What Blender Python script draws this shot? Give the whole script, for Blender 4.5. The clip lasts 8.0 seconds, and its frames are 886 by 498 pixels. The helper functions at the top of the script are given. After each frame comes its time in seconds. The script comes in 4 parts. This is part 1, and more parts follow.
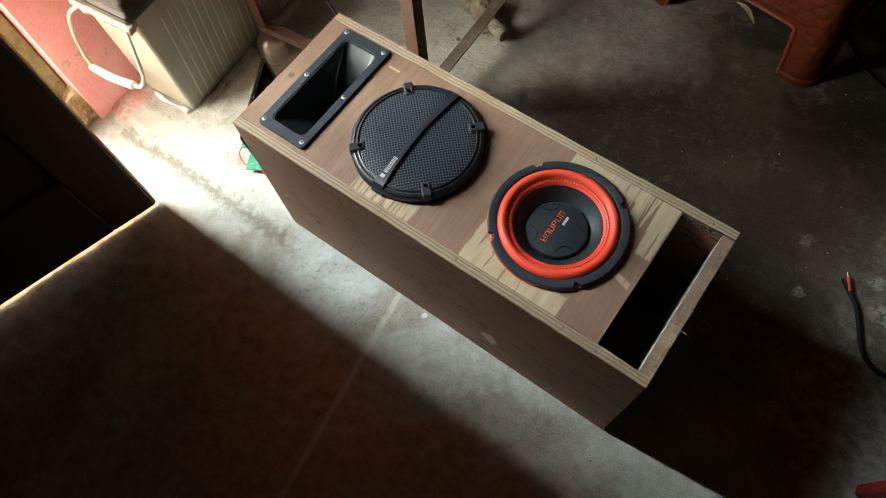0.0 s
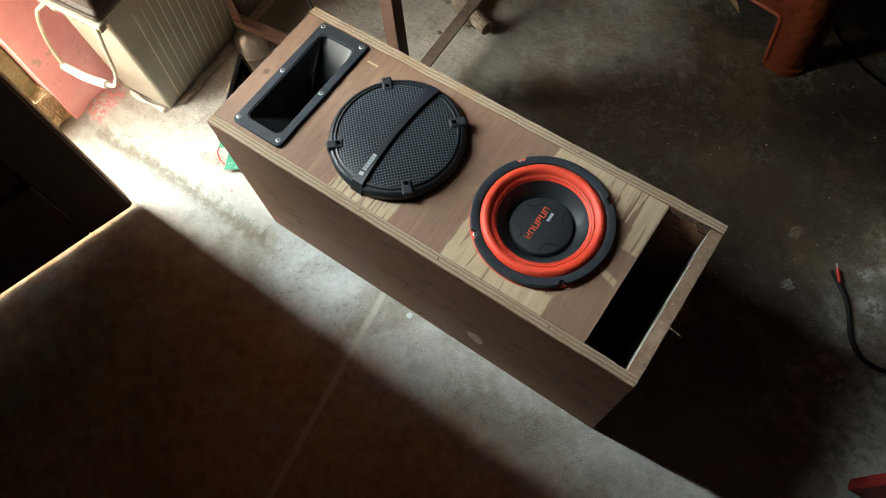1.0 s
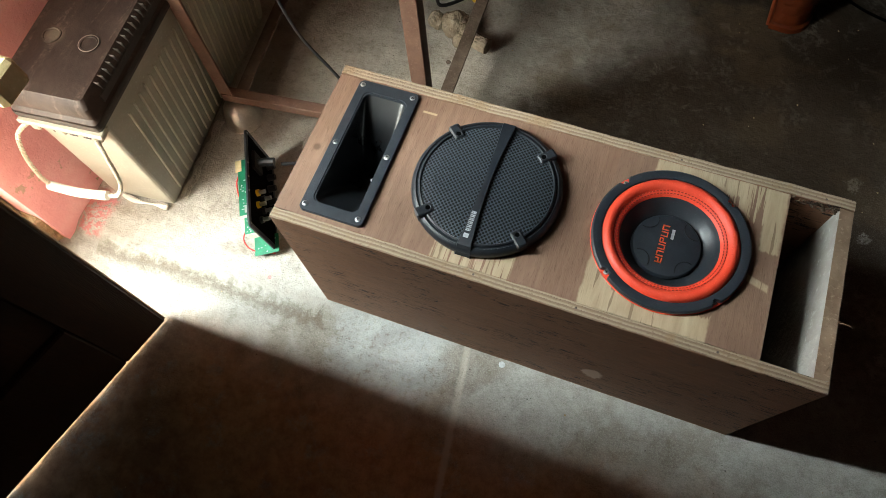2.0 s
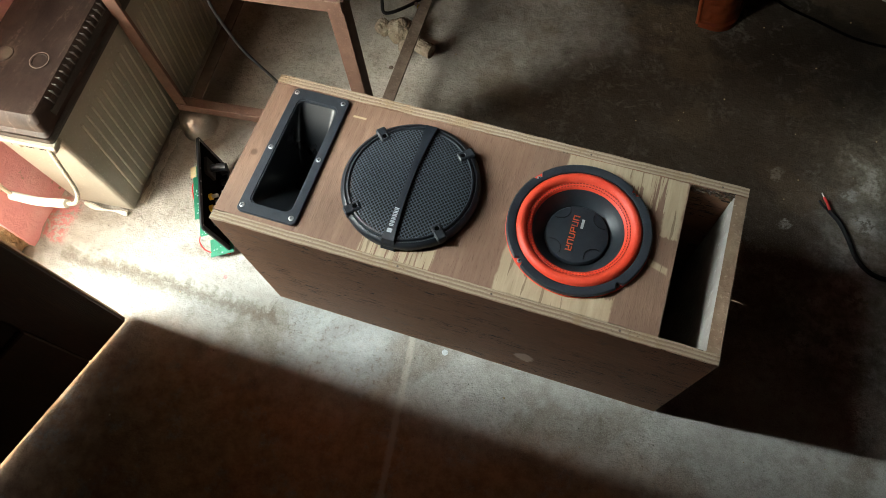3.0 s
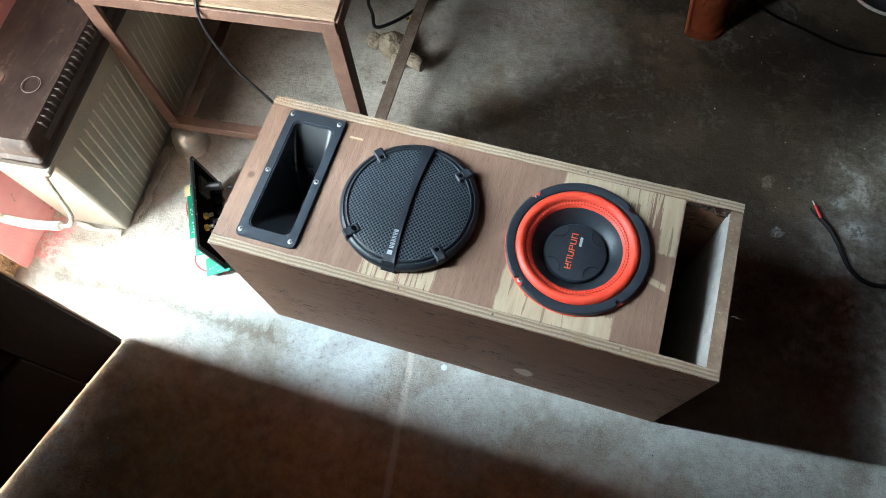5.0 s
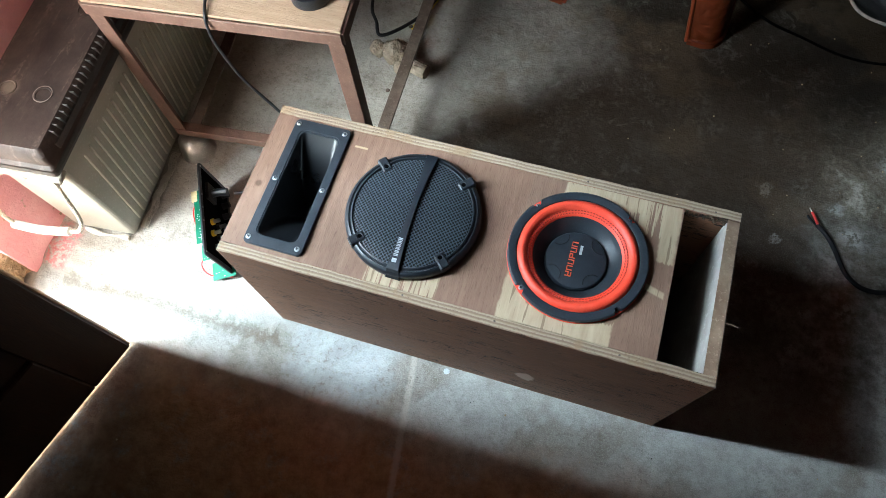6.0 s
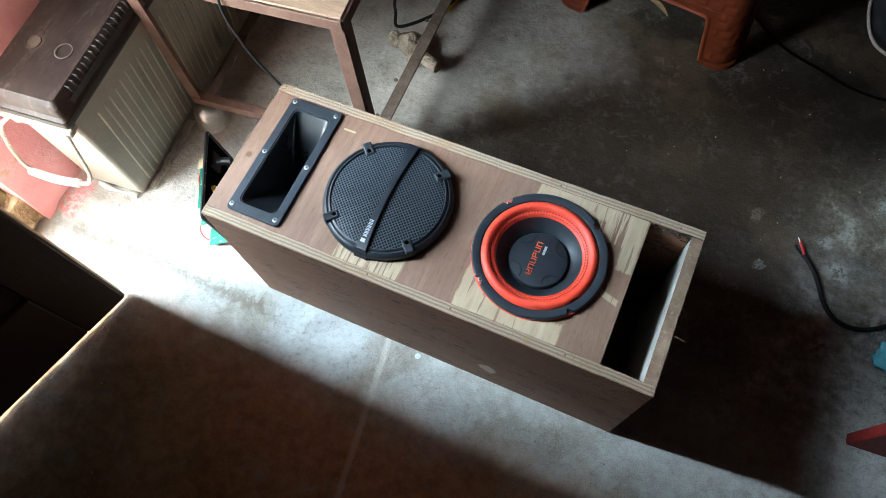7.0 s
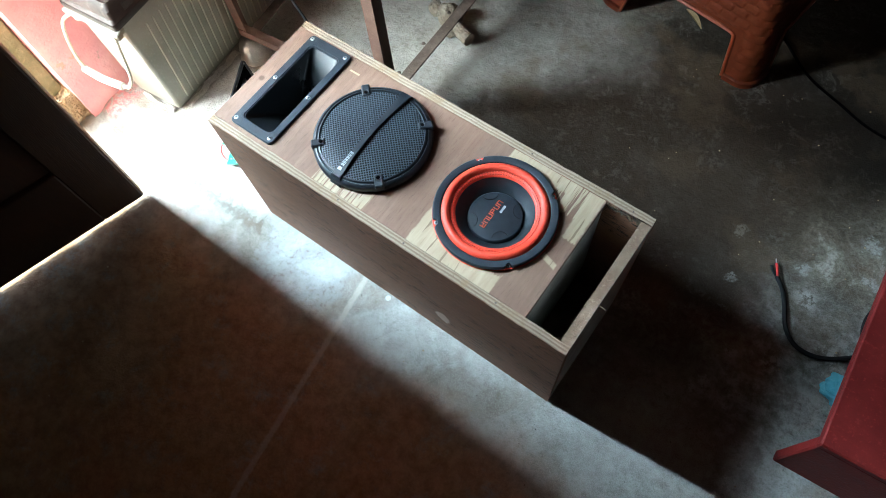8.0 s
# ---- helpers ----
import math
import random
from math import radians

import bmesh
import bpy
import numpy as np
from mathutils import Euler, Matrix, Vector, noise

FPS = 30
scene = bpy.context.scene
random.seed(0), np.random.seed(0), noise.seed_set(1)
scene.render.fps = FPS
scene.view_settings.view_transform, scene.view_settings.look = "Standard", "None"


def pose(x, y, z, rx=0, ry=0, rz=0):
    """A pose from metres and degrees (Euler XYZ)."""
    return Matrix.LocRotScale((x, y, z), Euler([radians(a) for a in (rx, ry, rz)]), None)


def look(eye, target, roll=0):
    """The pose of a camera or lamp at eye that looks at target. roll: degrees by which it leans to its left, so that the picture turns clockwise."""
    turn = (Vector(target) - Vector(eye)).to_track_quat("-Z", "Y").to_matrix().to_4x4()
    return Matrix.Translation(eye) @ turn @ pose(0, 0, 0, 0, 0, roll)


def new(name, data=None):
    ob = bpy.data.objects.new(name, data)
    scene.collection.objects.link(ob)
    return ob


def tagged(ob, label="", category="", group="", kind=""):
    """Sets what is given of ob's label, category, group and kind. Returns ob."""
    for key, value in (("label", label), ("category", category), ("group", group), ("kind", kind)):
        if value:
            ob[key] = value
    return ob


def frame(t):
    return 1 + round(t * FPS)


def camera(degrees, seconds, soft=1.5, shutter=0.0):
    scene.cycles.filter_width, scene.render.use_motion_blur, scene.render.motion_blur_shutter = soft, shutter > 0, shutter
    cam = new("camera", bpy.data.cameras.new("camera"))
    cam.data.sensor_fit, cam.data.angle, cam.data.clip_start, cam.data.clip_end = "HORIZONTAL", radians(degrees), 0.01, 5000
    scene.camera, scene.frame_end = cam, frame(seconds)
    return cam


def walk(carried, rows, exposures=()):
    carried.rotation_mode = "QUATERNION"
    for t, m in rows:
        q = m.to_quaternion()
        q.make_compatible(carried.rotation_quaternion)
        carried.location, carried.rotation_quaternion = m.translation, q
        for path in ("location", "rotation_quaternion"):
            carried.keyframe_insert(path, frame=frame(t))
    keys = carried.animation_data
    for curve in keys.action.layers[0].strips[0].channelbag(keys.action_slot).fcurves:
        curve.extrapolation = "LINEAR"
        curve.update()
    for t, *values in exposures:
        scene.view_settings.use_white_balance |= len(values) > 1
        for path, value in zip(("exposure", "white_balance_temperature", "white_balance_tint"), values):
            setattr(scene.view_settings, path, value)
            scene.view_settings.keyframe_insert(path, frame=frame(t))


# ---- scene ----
cam = camera(66.7, 8.0, soft=0.5)
PATH = [
    (0, (0.689, -0.291, 1.272), (0.13, 0.31, -0.552), -7.7),
    (0.5, (0.746, -0.288, 1.274), (0.191, 0.307, -0.553), -7.4),
    (1, (0.689, -0.272, 1.249), (0.16, 0.335, -0.582), -7.0),
    (1.5, (0.489, -0.281, 1.215), (0.073, 0.396, -0.62), -6.9),
    (1.7, (0.416, -0.294, 1.209), (0.024, 0.406, -0.624), -7.3),
    (2.8, (0.455, -0.306, 1.24), (0.109, 0.419, -0.592), -7.9),
    (3, (0.524, -0.303, 1.265), (0.173, 0.418, -0.568), -8.3),
    (3.5, (0.606, -0.294, 1.279), (0.274, 0.424, -0.558), -7.6),
    (4, (0.575, -0.299, 1.284), (0.252, 0.428, -0.551), -7.0),
    (4.5, (0.536, -0.296, 1.28), (0.216, 0.436, -0.553), -7.2),
    (5, (0.5, -0.282, 1.282), (0.184, 0.447, -0.553), -7.1),
    (6.5, (0.498, -0.279, 1.318), (0.169, 0.446, -0.517), -7.6),
    (7, (0.608, -0.271, 1.333), (0.191, 0.412, -0.5), -8.0),
    (7.5, (0.754, -0.285, 1.373), (0.213, 0.337, -0.449), -8.4),
    (8, (0.804, -0.292, 1.367), (0.242, 0.3, -0.458), -8.1),
]
# exposure and white balance of the phone as it adapts
EXPOSURES = [(0.0, 1.72, 6900, 2), (3.1, 1.65, 7000, 4), (4.8, 2.25, 5800, 0), (6.5, 2.1, 5700, 2), (8.0, 2.55, 5400, -3)]
walk(cam, [(t, look(eye, target, roll)) for t, eye, target, roll in PATH], EXPOSURES)

# ---- world, sun, sky light in the doorway ----
SUN_EL, SUN_DIR = radians(45), Vector((1.0, -0.042, 0)).normalized()
world = bpy.data.worlds.new("sky")
scene.world = world
world.use_nodes = True
wn = world.node_tree
sky = wn.nodes.new("ShaderNodeTexSky")
sky.sky_type, sky.sun_disc = "NISHITA", False
sky.sun_elevation, sky.sun_rotation = SUN_EL, math.atan2(-SUN_DIR.x, -SUN_DIR.y)
wn.links.new(sky.outputs[0], wn.nodes["Background"].inputs[0])
wn.nodes["Background"].inputs[1].default_value = 0.12
sun = new("sun", bpy.data.lights.new("sun", "SUN"))
sun.data.energy, sun.data.angle, sun.data.color = 5.0, radians(0.5), (1.0, 0.84, 0.64)
travel = Vector((SUN_DIR.x * math.cos(SUN_EL), SUN_DIR.y * math.cos(SUN_EL), -math.sin(SUN_EL)))
sun.matrix_world = look((-4, 0, 4), Vector((-4, 0, 4)) + travel)


def sky_light(name, eye, target, width, height, watts, color):
    """Daylight that comes in by the doorway."""
    lamp = new(name, bpy.data.lights.new(name, "AREA"))
    lamp.data.shape, lamp.data.size, lamp.data.size_y = "RECTANGLE", width, height
    lamp.data.energy, lamp.data.color = watts, color
    lamp.matrix_world = look(eye, target)


sky_light("sky_in_doorway", (-0.80, -0.62, 1.25), (0.6, 0.2, 0.9), 0.50, 1.4, 25.0, (1.0, 0.95, 0.86))
sky_light("low_sky", (-2.2, -0.80, 2.50), (0.4, 0.12, 1.0), 0.85, 2.4, 195.0, (0.82, 0.93, 1.0))
sky_light("bright_sky_by_the_sun", (-2.2, -0.28, 2.75), (0.2, -0.1, 0.0), 0.34, 0.8, 118.0, (0.86, 0.94, 1.0))


# ---- materials ----
class Mat:
    """A node material with short ways to add nodes."""

    def __init__(self, name):
        self.m = bpy.data.materials.new(name)
        self.m.use_nodes = True
        self.t = self.m.node_tree
        self.b = self.t.nodes["Principled BSDF"]

    def put(self, socket, v):
        if isinstance(v, bpy.types.NodeSocket):
            self.t.links.new(v, socket)
        elif isinstance(v, tuple) and len(v) == 3 and socket.type == "RGBA":
            socket.default_value = (*v, 1)
        else:
            socket.default_value = v

    def math(self, op, a, b=0.0, clamp=False):
        n = self.t.nodes.new("ShaderNodeMath")
        n.operation, n.use_clamp = op, clamp
        self.put(n.inputs[0], a), self.put(n.inputs[1], b)
        return n.outputs[0]

    def pos(self, scale=(1, 1, 1), obj=False):
        if obj:
            src = self.t.nodes.new("ShaderNodeTexCoord").outputs["Object"]
        else:
            src = self.t.nodes.new("ShaderNodeNewGeometry").outputs["Position"]
        n = self.t.nodes.new("ShaderNodeMapping")
        n.inputs["Scale"].default_value = scale
        self.t.links.new(src, n.inputs[0])
        return n.outputs[0]

    def axes(self, vec):
        n = self.t.nodes.new("ShaderNodeSeparateXYZ")
        self.t.links.new(vec, n.inputs[0])
        return n.outputs

    def noise(self, scale, detail=4.0, rough=0.6, vec=None, dist=0.0):
        n = self.t.nodes.new("ShaderNodeTexNoise")
        n.inputs["Scale"].default_value, n.inputs["Detail"].default_value = scale, detail
        n.inputs["Roughness"].default_value, n.inputs["Distortion"].default_value = rough, dist
        self.t.links.new(vec if vec is not None else self.pos(), n.inputs["Vector"])
        return n.outputs["Fac"]

    def voronoi(self, scale, vec=None, rnd=1.0, feature="F1"):
        n = self.t.nodes.new("ShaderNodeTexVoronoi")
        n.feature = feature
        n.inputs["Scale"].default_value, n.inputs["Randomness"].default_value = scale, rnd
        self.t.links.new(vec if vec is not None else self.pos(), n.inputs["Vector"])
        return n.outputs["Distance"]

    def ramp(self, fac, *stops):
        n = self.t.nodes.new("ShaderNodeValToRGB")
        self.put(n.inputs[0], fac)
        els = n.color_ramp.elements
        while len(els) < len(stops):
            els.new(0.5)
        for e, (p, c) in zip(els, stops):
            e.position, e.color = p, (*c, 1) if isinstance(c, tuple) else (c, c, c, 1)
        return n.outputs[0]

    def step(self, v, lo, hi):
        n = self.t.nodes.new("ShaderNodeMapRange")
        n.interpolation_type = "SMOOTHSTEP"
        self.put(n.inputs[0], v)
        n.inputs[1].default_value, n.inputs[2].default_value = lo, hi
        return n.outputs[0]

    def mix(self, fac, a, b, mode="MIX"):
        n = self.t.nodes.new("ShaderNodeMix")
        n.data_type, n.blend_type = "RGBA", mode
        self.put(n.inputs[0], fac), self.put(n.inputs[6], a), self.put(n.inputs[7], b)
        return n.outputs[2]

    def rect(self, x, y, x0, x1, y0, y1, soft=0.002):
        """1 inside a rectangle of the plane, 0 outside."""
        a = self.math("MULTIPLY", self.step(x, x0 - soft, x0 + soft), self.step(x, x1 + soft, x1 - soft))
        b = self.math("MULTIPLY", self.step(y, y0 - soft, y0 + soft), self.step(y, y1 + soft, y1 - soft))
        return self.math("MULTIPLY", a, b)

    def done(self, color, rough=0.6, metal=0.0, bump=None, height=0.001, spec=0.5):
        self.put(self.b.inputs["Base Color"], color)
        self.put(self.b.inputs["Roughness"], rough)
        self.b.inputs["Metallic"].default_value = metal
        self.b.inputs["Specular IOR Level"].default_value = spec
        if bump is not None:
            n = self.t.nodes.new("ShaderNodeBump")
            n.inputs["Distance"].default_value = height
            self.put(n.inputs["Height"], bump)
            self.t.links.new(n.outputs[0], self.b.inputs["Normal"])
        return self.m


def plain(name, c1, c2, scale=40, rough=0.5, metal=0.0, height=0.0006, fine=None, spec=0.5):
    """Two tones in patches, with fine grain in the relief."""
    k = Mat(name)
    big = k.noise(scale, 5)
    grain = k.noise(fine or scale * 8, 3)
    col = k.ramp(big, (0.35, c1), (0.7, c2))
    col = k.mix(k.step(grain, 0.55, 0.8), col, tuple(min(1, v * 1.25 + 0.005) for v in c2))
    r = k.math("ADD", rough - 0.12, k.math("MULTIPLY", big, 0.24))
    return k.done(col, r, metal, grain, height, spec)


def concrete():
    k = Mat("concrete_floor")
    p = k.pos()
    x, y, _ = k.axes(p)
    big, mid = k.noise(3.2, 5, 0.62), k.noise(14, 6, 0.7)
    fine, grit = k.noise(90, 5, 0.75), k.noise(420, 3, 0.7)
    m2 = k.noise(38, 5, 0.7)
    light = k.ramp(k.math("ADD", k.math("MULTIPLY", mid, 0.55), k.math("MULTIPLY", m2, 0.45)), (0.36, (0.25, 0.235, 0.21)), (0.46, (0.335, 0.325, 0.30)), (0.54, (0.385, 0.38, 0.355)), (0.63, (0.46, 0.455, 0.43)))
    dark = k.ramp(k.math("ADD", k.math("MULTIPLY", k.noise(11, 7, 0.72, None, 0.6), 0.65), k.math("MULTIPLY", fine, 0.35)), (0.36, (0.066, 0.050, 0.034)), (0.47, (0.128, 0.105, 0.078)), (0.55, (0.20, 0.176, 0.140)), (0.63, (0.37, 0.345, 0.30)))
    # oily traffic area behind and beyond the box, with the shade there painted in
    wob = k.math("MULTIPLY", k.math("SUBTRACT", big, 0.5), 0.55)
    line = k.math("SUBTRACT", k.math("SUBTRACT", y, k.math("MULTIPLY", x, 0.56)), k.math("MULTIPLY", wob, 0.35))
    # pale wedge by the table: the beam of light is painted in
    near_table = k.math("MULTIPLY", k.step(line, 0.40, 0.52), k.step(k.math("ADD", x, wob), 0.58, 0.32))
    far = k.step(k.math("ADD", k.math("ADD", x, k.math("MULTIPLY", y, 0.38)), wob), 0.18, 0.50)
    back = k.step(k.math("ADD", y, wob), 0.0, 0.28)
    oily_shade = k.math("MULTIPLY", k.math("MULTIPLY", far, back), k.math("SUBTRACT", 1.0, k.math("MULTIPLY", near_table, 0.85)))
    light_part = k.math("SUBTRACT", 1.0, oily_shade)
    # far floor by the stool: grimy tone with the shade painted in
    grime_shade = k.step(k.math("ADD", y, k.math("MULTIPLY", wob, 0.7)), 0.62, 0.88)
    grime_shade = k.math("MULTIPLY", grime_shade, k.step(k.math("ADD", x, k.math("MULTIPLY", wob, 0.6)), 0.28, 0.62))
    dark = k.mix(k.math("MULTIPLY", grime_shade, 0.86), dark, (0.014, 0.011, 0.009))
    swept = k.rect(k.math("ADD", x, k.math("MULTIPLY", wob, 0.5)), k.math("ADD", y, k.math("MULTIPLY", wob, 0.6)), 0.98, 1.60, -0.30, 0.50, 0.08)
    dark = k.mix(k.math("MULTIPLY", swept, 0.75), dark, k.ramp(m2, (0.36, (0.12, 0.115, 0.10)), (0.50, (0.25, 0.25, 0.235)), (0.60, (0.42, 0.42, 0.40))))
    # brown patch paints the shade lying behind the box
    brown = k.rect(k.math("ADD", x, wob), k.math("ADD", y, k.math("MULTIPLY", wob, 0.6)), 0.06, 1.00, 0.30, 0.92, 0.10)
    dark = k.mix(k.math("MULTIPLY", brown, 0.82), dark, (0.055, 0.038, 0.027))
    col = k.mix(oily_shade, light, dark)
    # pale cement scuffs
    scuff = k.math("MULTIPLY", k.step(k.noise(7.5, 6, 0.72), 0.55, 0.63), k.step(fine, 0.45, 0.55))
    col = k.mix(k.math("MULTIPLY", k.math("MULTIPLY", scuff, 0.34), k.math("SUBTRACT", 1.0, k.math("MULTIPLY", oily_shade, 0.6))), col, (0.42, 0.41, 0.385))
    chalk = k.math("MULTIPLY", k.step(k.voronoi(8.5, k.pos((1, 1, 0))), 0.26, 0.14), k.rect(x, y, 0.95, 1.45, 0.15, 0.72, 0.03))
    col = k.mix(k.math("MULTIPLY", k.math("MULTIPLY", chalk, k.step(m2, 0.46, 0.54)), 0.7), col, (0.52, 0.51, 0.48))
    flakes = k.math("MULTIPLY", k.step(k.noise(24, 8, 0.80, None, 0.8), 0.535, 0.585), k.step(k.noise(6.3, 4, 0.6), 0.46, 0.60))
    col = k.mix(k.math("MULTIPLY", flakes, k.math("SUBTRACT", 0.38, k.math("MULTIPLY", oily_shade, 0.20))), col, (0.40, 0.39, 0.36))
    hollows = k.math("MULTIPLY", k.step(k.noise(31, 7, 0.78, None, 0.5), 0.46, 0.41), k.step(k.noise(5.7, 4, 0.6), 0.44, 0.58))
    col = k.mix(k.math("MULTIPLY", hollows, 0.20), col, (0.085, 0.074, 0.058))
    worn = None
    for cx, cy, r in ((1.140, 0.678, 0.024), (1.172, 0.597, 0.022), (1.043, 0.550, 0.018), (1.075, 0.275, 0.016), (1.005, 0.300, 0.018), (0.985, 0.215, 0.016), (0.895, 0.560, 0.018), (0.925, 0.450, 0.014), (1.02, 0.10, 0.040), (1.10, 0.12, 0.035)):
        dx, dy = k.math("SUBTRACT", x, cx), k.math("SUBTRACT", y, cy)
        d = k.math("POWER", k.math("ADD", k.math("MULTIPLY", dx, dx), k.math("MULTIPLY", dy, dy)), 0.5)
        d = k.math("ADD", d, k.math("MULTIPLY", k.math("SUBTRACT", k.math("ADD", k.math("MULTIPLY", m2, 0.5), k.math("MULTIPLY", fine, 0.5)), 0.5), r * 5.0))
        spot = k.step(d, r, r * 0.45)
        worn = spot if worn is None else k.math("MAXIMUM", worn, spot)
    bare = k.math("MULTIPLY", k.step(k.math("ADD", x, k.math("MULTIPLY", k.math("SUBTRACT", mid, 0.5), 0.10)), 1.135, 1.150), k.step(k.math("ADD", y, k.math("MULTIPLY", k.math("SUBTRACT", m2, 0.5), 0.08)), 0.325, 0.310))
    worn = k.math("MULTIPLY", k.math("MAXIMUM", worn, k.math("MULTIPLY", bare, 0.8)), k.step(k.noise(130, 5, 0.75), 0.36, 0.56))
    col = k.mix(k.math("MULTIPLY", worn, 0.55), col, (0.50, 0.50, 0.48))
    # brown damp stains and dark specks, fewer on the paler strip under the table
    pale_strip = k.math("MULTIPLY", k.step(k.math("ADD", x, k.math("MULTIPLY", wob, 0.2)), 0.22, 0.06), k.step(k.math("ADD", y, k.math("MULTIPLY", wob, 0.15)), 0.04, 0.12))
    damp = k.math("MULTIPLY", k.step(k.noise(5.1, 4, 0.6), 0.52, 0.62), k.math("SUBTRACT", 0.42, k.math("MULTIPLY", pale_strip, 0.30)))
    col = k.mix(damp, col, (0.15, 0.11, 0.07))
    col = k.mix(k.math("MULTIPLY", pale_strip, 0.70), col, k.ramp(k.math("ADD", k.math("MULTIPLY", mid, 0.6), k.math("MULTIPLY", fine, 0.4)), (0.36, (0.30, 0.27, 0.225)), (0.5, (0.47, 0.445, 0.40)), (0.64, (0.58, 0.56, 0.52))))
    specks = k.step(k.voronoi(60), 0.10, 0.05)
    col = k.mix(k.math("MULTIPLY", specks, k.step(mid, 0.5, 0.6)), col, (0.05, 0.045, 0.04))
    col = k.mix(k.math("MULTIPLY", k.step(grit, 0.52, 0.62), k.math("SUBTRACT", k.math("ADD", 0.08, k.math("MULTIPLY", light_part, 0.14)), k.math("MULTIPLY", grime_shade, 0.07))), col, (0.62, 0.61, 0.57))
    col = k.mix(k.math("MULTIPLY", k.step(grit, 0.48, 0.38), 0.16), col, (0.035, 0.032, 0.026))
    pits = k.math("MULTIPLY", k.step(fine, 0.46, 0.40), k.step(k.noise(11, 4, 0.6), 0.46, 0.56))
    col = k.mix(k.math("MULTIPLY", pits, 0.20), col, (0.07, 0.06, 0.045))
    # pale bluish lime patch by the box, dirt and a smooth slab along the low ledge
    wx = k.math("ADD", x, k.math("MULTIPLY", k.math("SUBTRACT", mid, 0.5), 0.16))
    wy = k.math("ADD", y, k.math("MULTIPLY", k.math("SUBTRACT", m2, 0.5), 0.06))
    lime = k.math("MULTIPLY", k.rect(wx, wy, 0.04, 0.25, -0.14, 0.0, 0.02), k.step(fine, 0.36, 0.5))
    col = k.mix(k.math("MULTIPLY", lime, 0.35), col, (0.44, 0.485, 0.51))
    slab = k.rect(wx, wy, -0.56, 0.0, -0.022, 0.03, 0.008)
    col = k.mix(k.math("MULTIPLY", slab, 0.6), col, (0.46, 0.445, 0.41))
    dirt = k.rect(wx, k.math("ADD", wy, k.math("MULTIPLY", k.math("SUBTRACT", fine, 0.5), 0.04)), -0.50, 0.02, -0.056, -0.034, 0.010)
    col = k.mix(k.math("MULTIPLY", dirt, 0.6), col, (0.13, 0.10, 0.065))
    # pink limewash dropped by the wall
    smear = k.math("MULTIPLY", k.rect(k.math("ADD", x, k.math("MULTIPLY", k.math("SUBTRACT", fine, 0.5), 0.05)), k.math("ADD", y, k.math("MULTIPLY", k.math("SUBTRACT", mid, 0.5), 0.08)), -0.57, -0.505, -0.03, 0.065, 0.01), k.step(fine, 0.42, 0.56))
    col = k.mix(k.math("MULTIPLY", smear, 0.8), col, (0.55, 0.16, 0.17))
    drops = k.math("MULTIPLY", k.step(k.voronoi(14), 0.075, 0.055), k.rect(x, y, -0.42, -0.1, -0.06, 0.12, 0.01))
    col = k.mix(k.math("MULTIPLY", drops, 0.6), col, (0.6, 0.2, 0.2))
    # warm brown bounce light in the door's shadow, painted into the floor
    warm_bounce = k.math("MULTIPLY", k.step(k.math("ADD", y, k.math("MULTIPLY", wob, 0.3)), -0.06, -0.22), k.step(k.math("ADD", mid, k.math("MULTIPLY", fine, 0.3)), 0.40, 0.64))
    col = k.mix(k.math("MULTIPLY", warm_bounce, 0.85), col, k.ramp(m2, (0.36, (0.24, 0.120, 0.055)), (0.62, (0.38, 0.215, 0.110))))
    # shade round the stool, multiplied into the colour against too much lamp light
    stool_shade = k.math("MULTIPLY", grime_shade, k.step(k.math("ADD", x, k.math("MULTIPLY", wob, 0.8)), 0.50, 0.85))
    col = k.mix(k.math("MULTIPLY", stool_shade, 0.55), col, (0.30, 0.26, 0.23), "MULTIPLY")
    # floor colour lowered towards the doorway to offset the strong light there
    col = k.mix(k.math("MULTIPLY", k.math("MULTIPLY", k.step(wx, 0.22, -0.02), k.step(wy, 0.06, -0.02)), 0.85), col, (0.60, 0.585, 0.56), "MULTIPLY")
    # shadow behind the box, multiplied into the floor colour
    back_shade = k.math("MULTIPLY", k.step(line, 0.54, 0.38), k.step(k.math("ADD", y, k.math("MULTIPLY", wob, 0.3)), 0.24, 0.36))
    back_shade = k.math("MULTIPLY", k.math("MULTIPLY", back_shade, oily_shade), k.step(k.math("SUBTRACT", x, k.math("MULTIPLY", y, 0.8)), 0.62, 0.40))
    col = k.mix(k.math("MULTIPLY", back_shade, 0.9), col, (0.42, 0.36, 0.31), "MULTIPLY")
    # pale joint in the screed, running away from the box
    jx = k.math("SUBTRACT", k.math("ADD", x, k.math("MULTIPLY", y, 0.140)), 0.2845)
    jw = k.math("ADD", k.math("ABSOLUTE", jx), k.math("MULTIPLY", k.math("SUBTRACT", fine, 0.5), 0.012))
    seam = k.math("MULTIPLY", k.step(jw, 0.009, 0.003), k.step(y, 0.05, 0.0))
    col = k.mix(k.math("MULTIPLY", seam, 0.55), col, (0.52, 0.46, 0.40))
    h = k.math("ADD", k.math("ADD", k.math("MULTIPLY", fine, 0.6), k.math("MULTIPLY", grit, 0.30)), k.math("MULTIPLY", m2, 1.5))
    rough = k.math("ADD", 0.62, k.math("MULTIPLY", mid, 0.3))
    return k.done(col, rough, 0, h, 0.0030, 0.14)


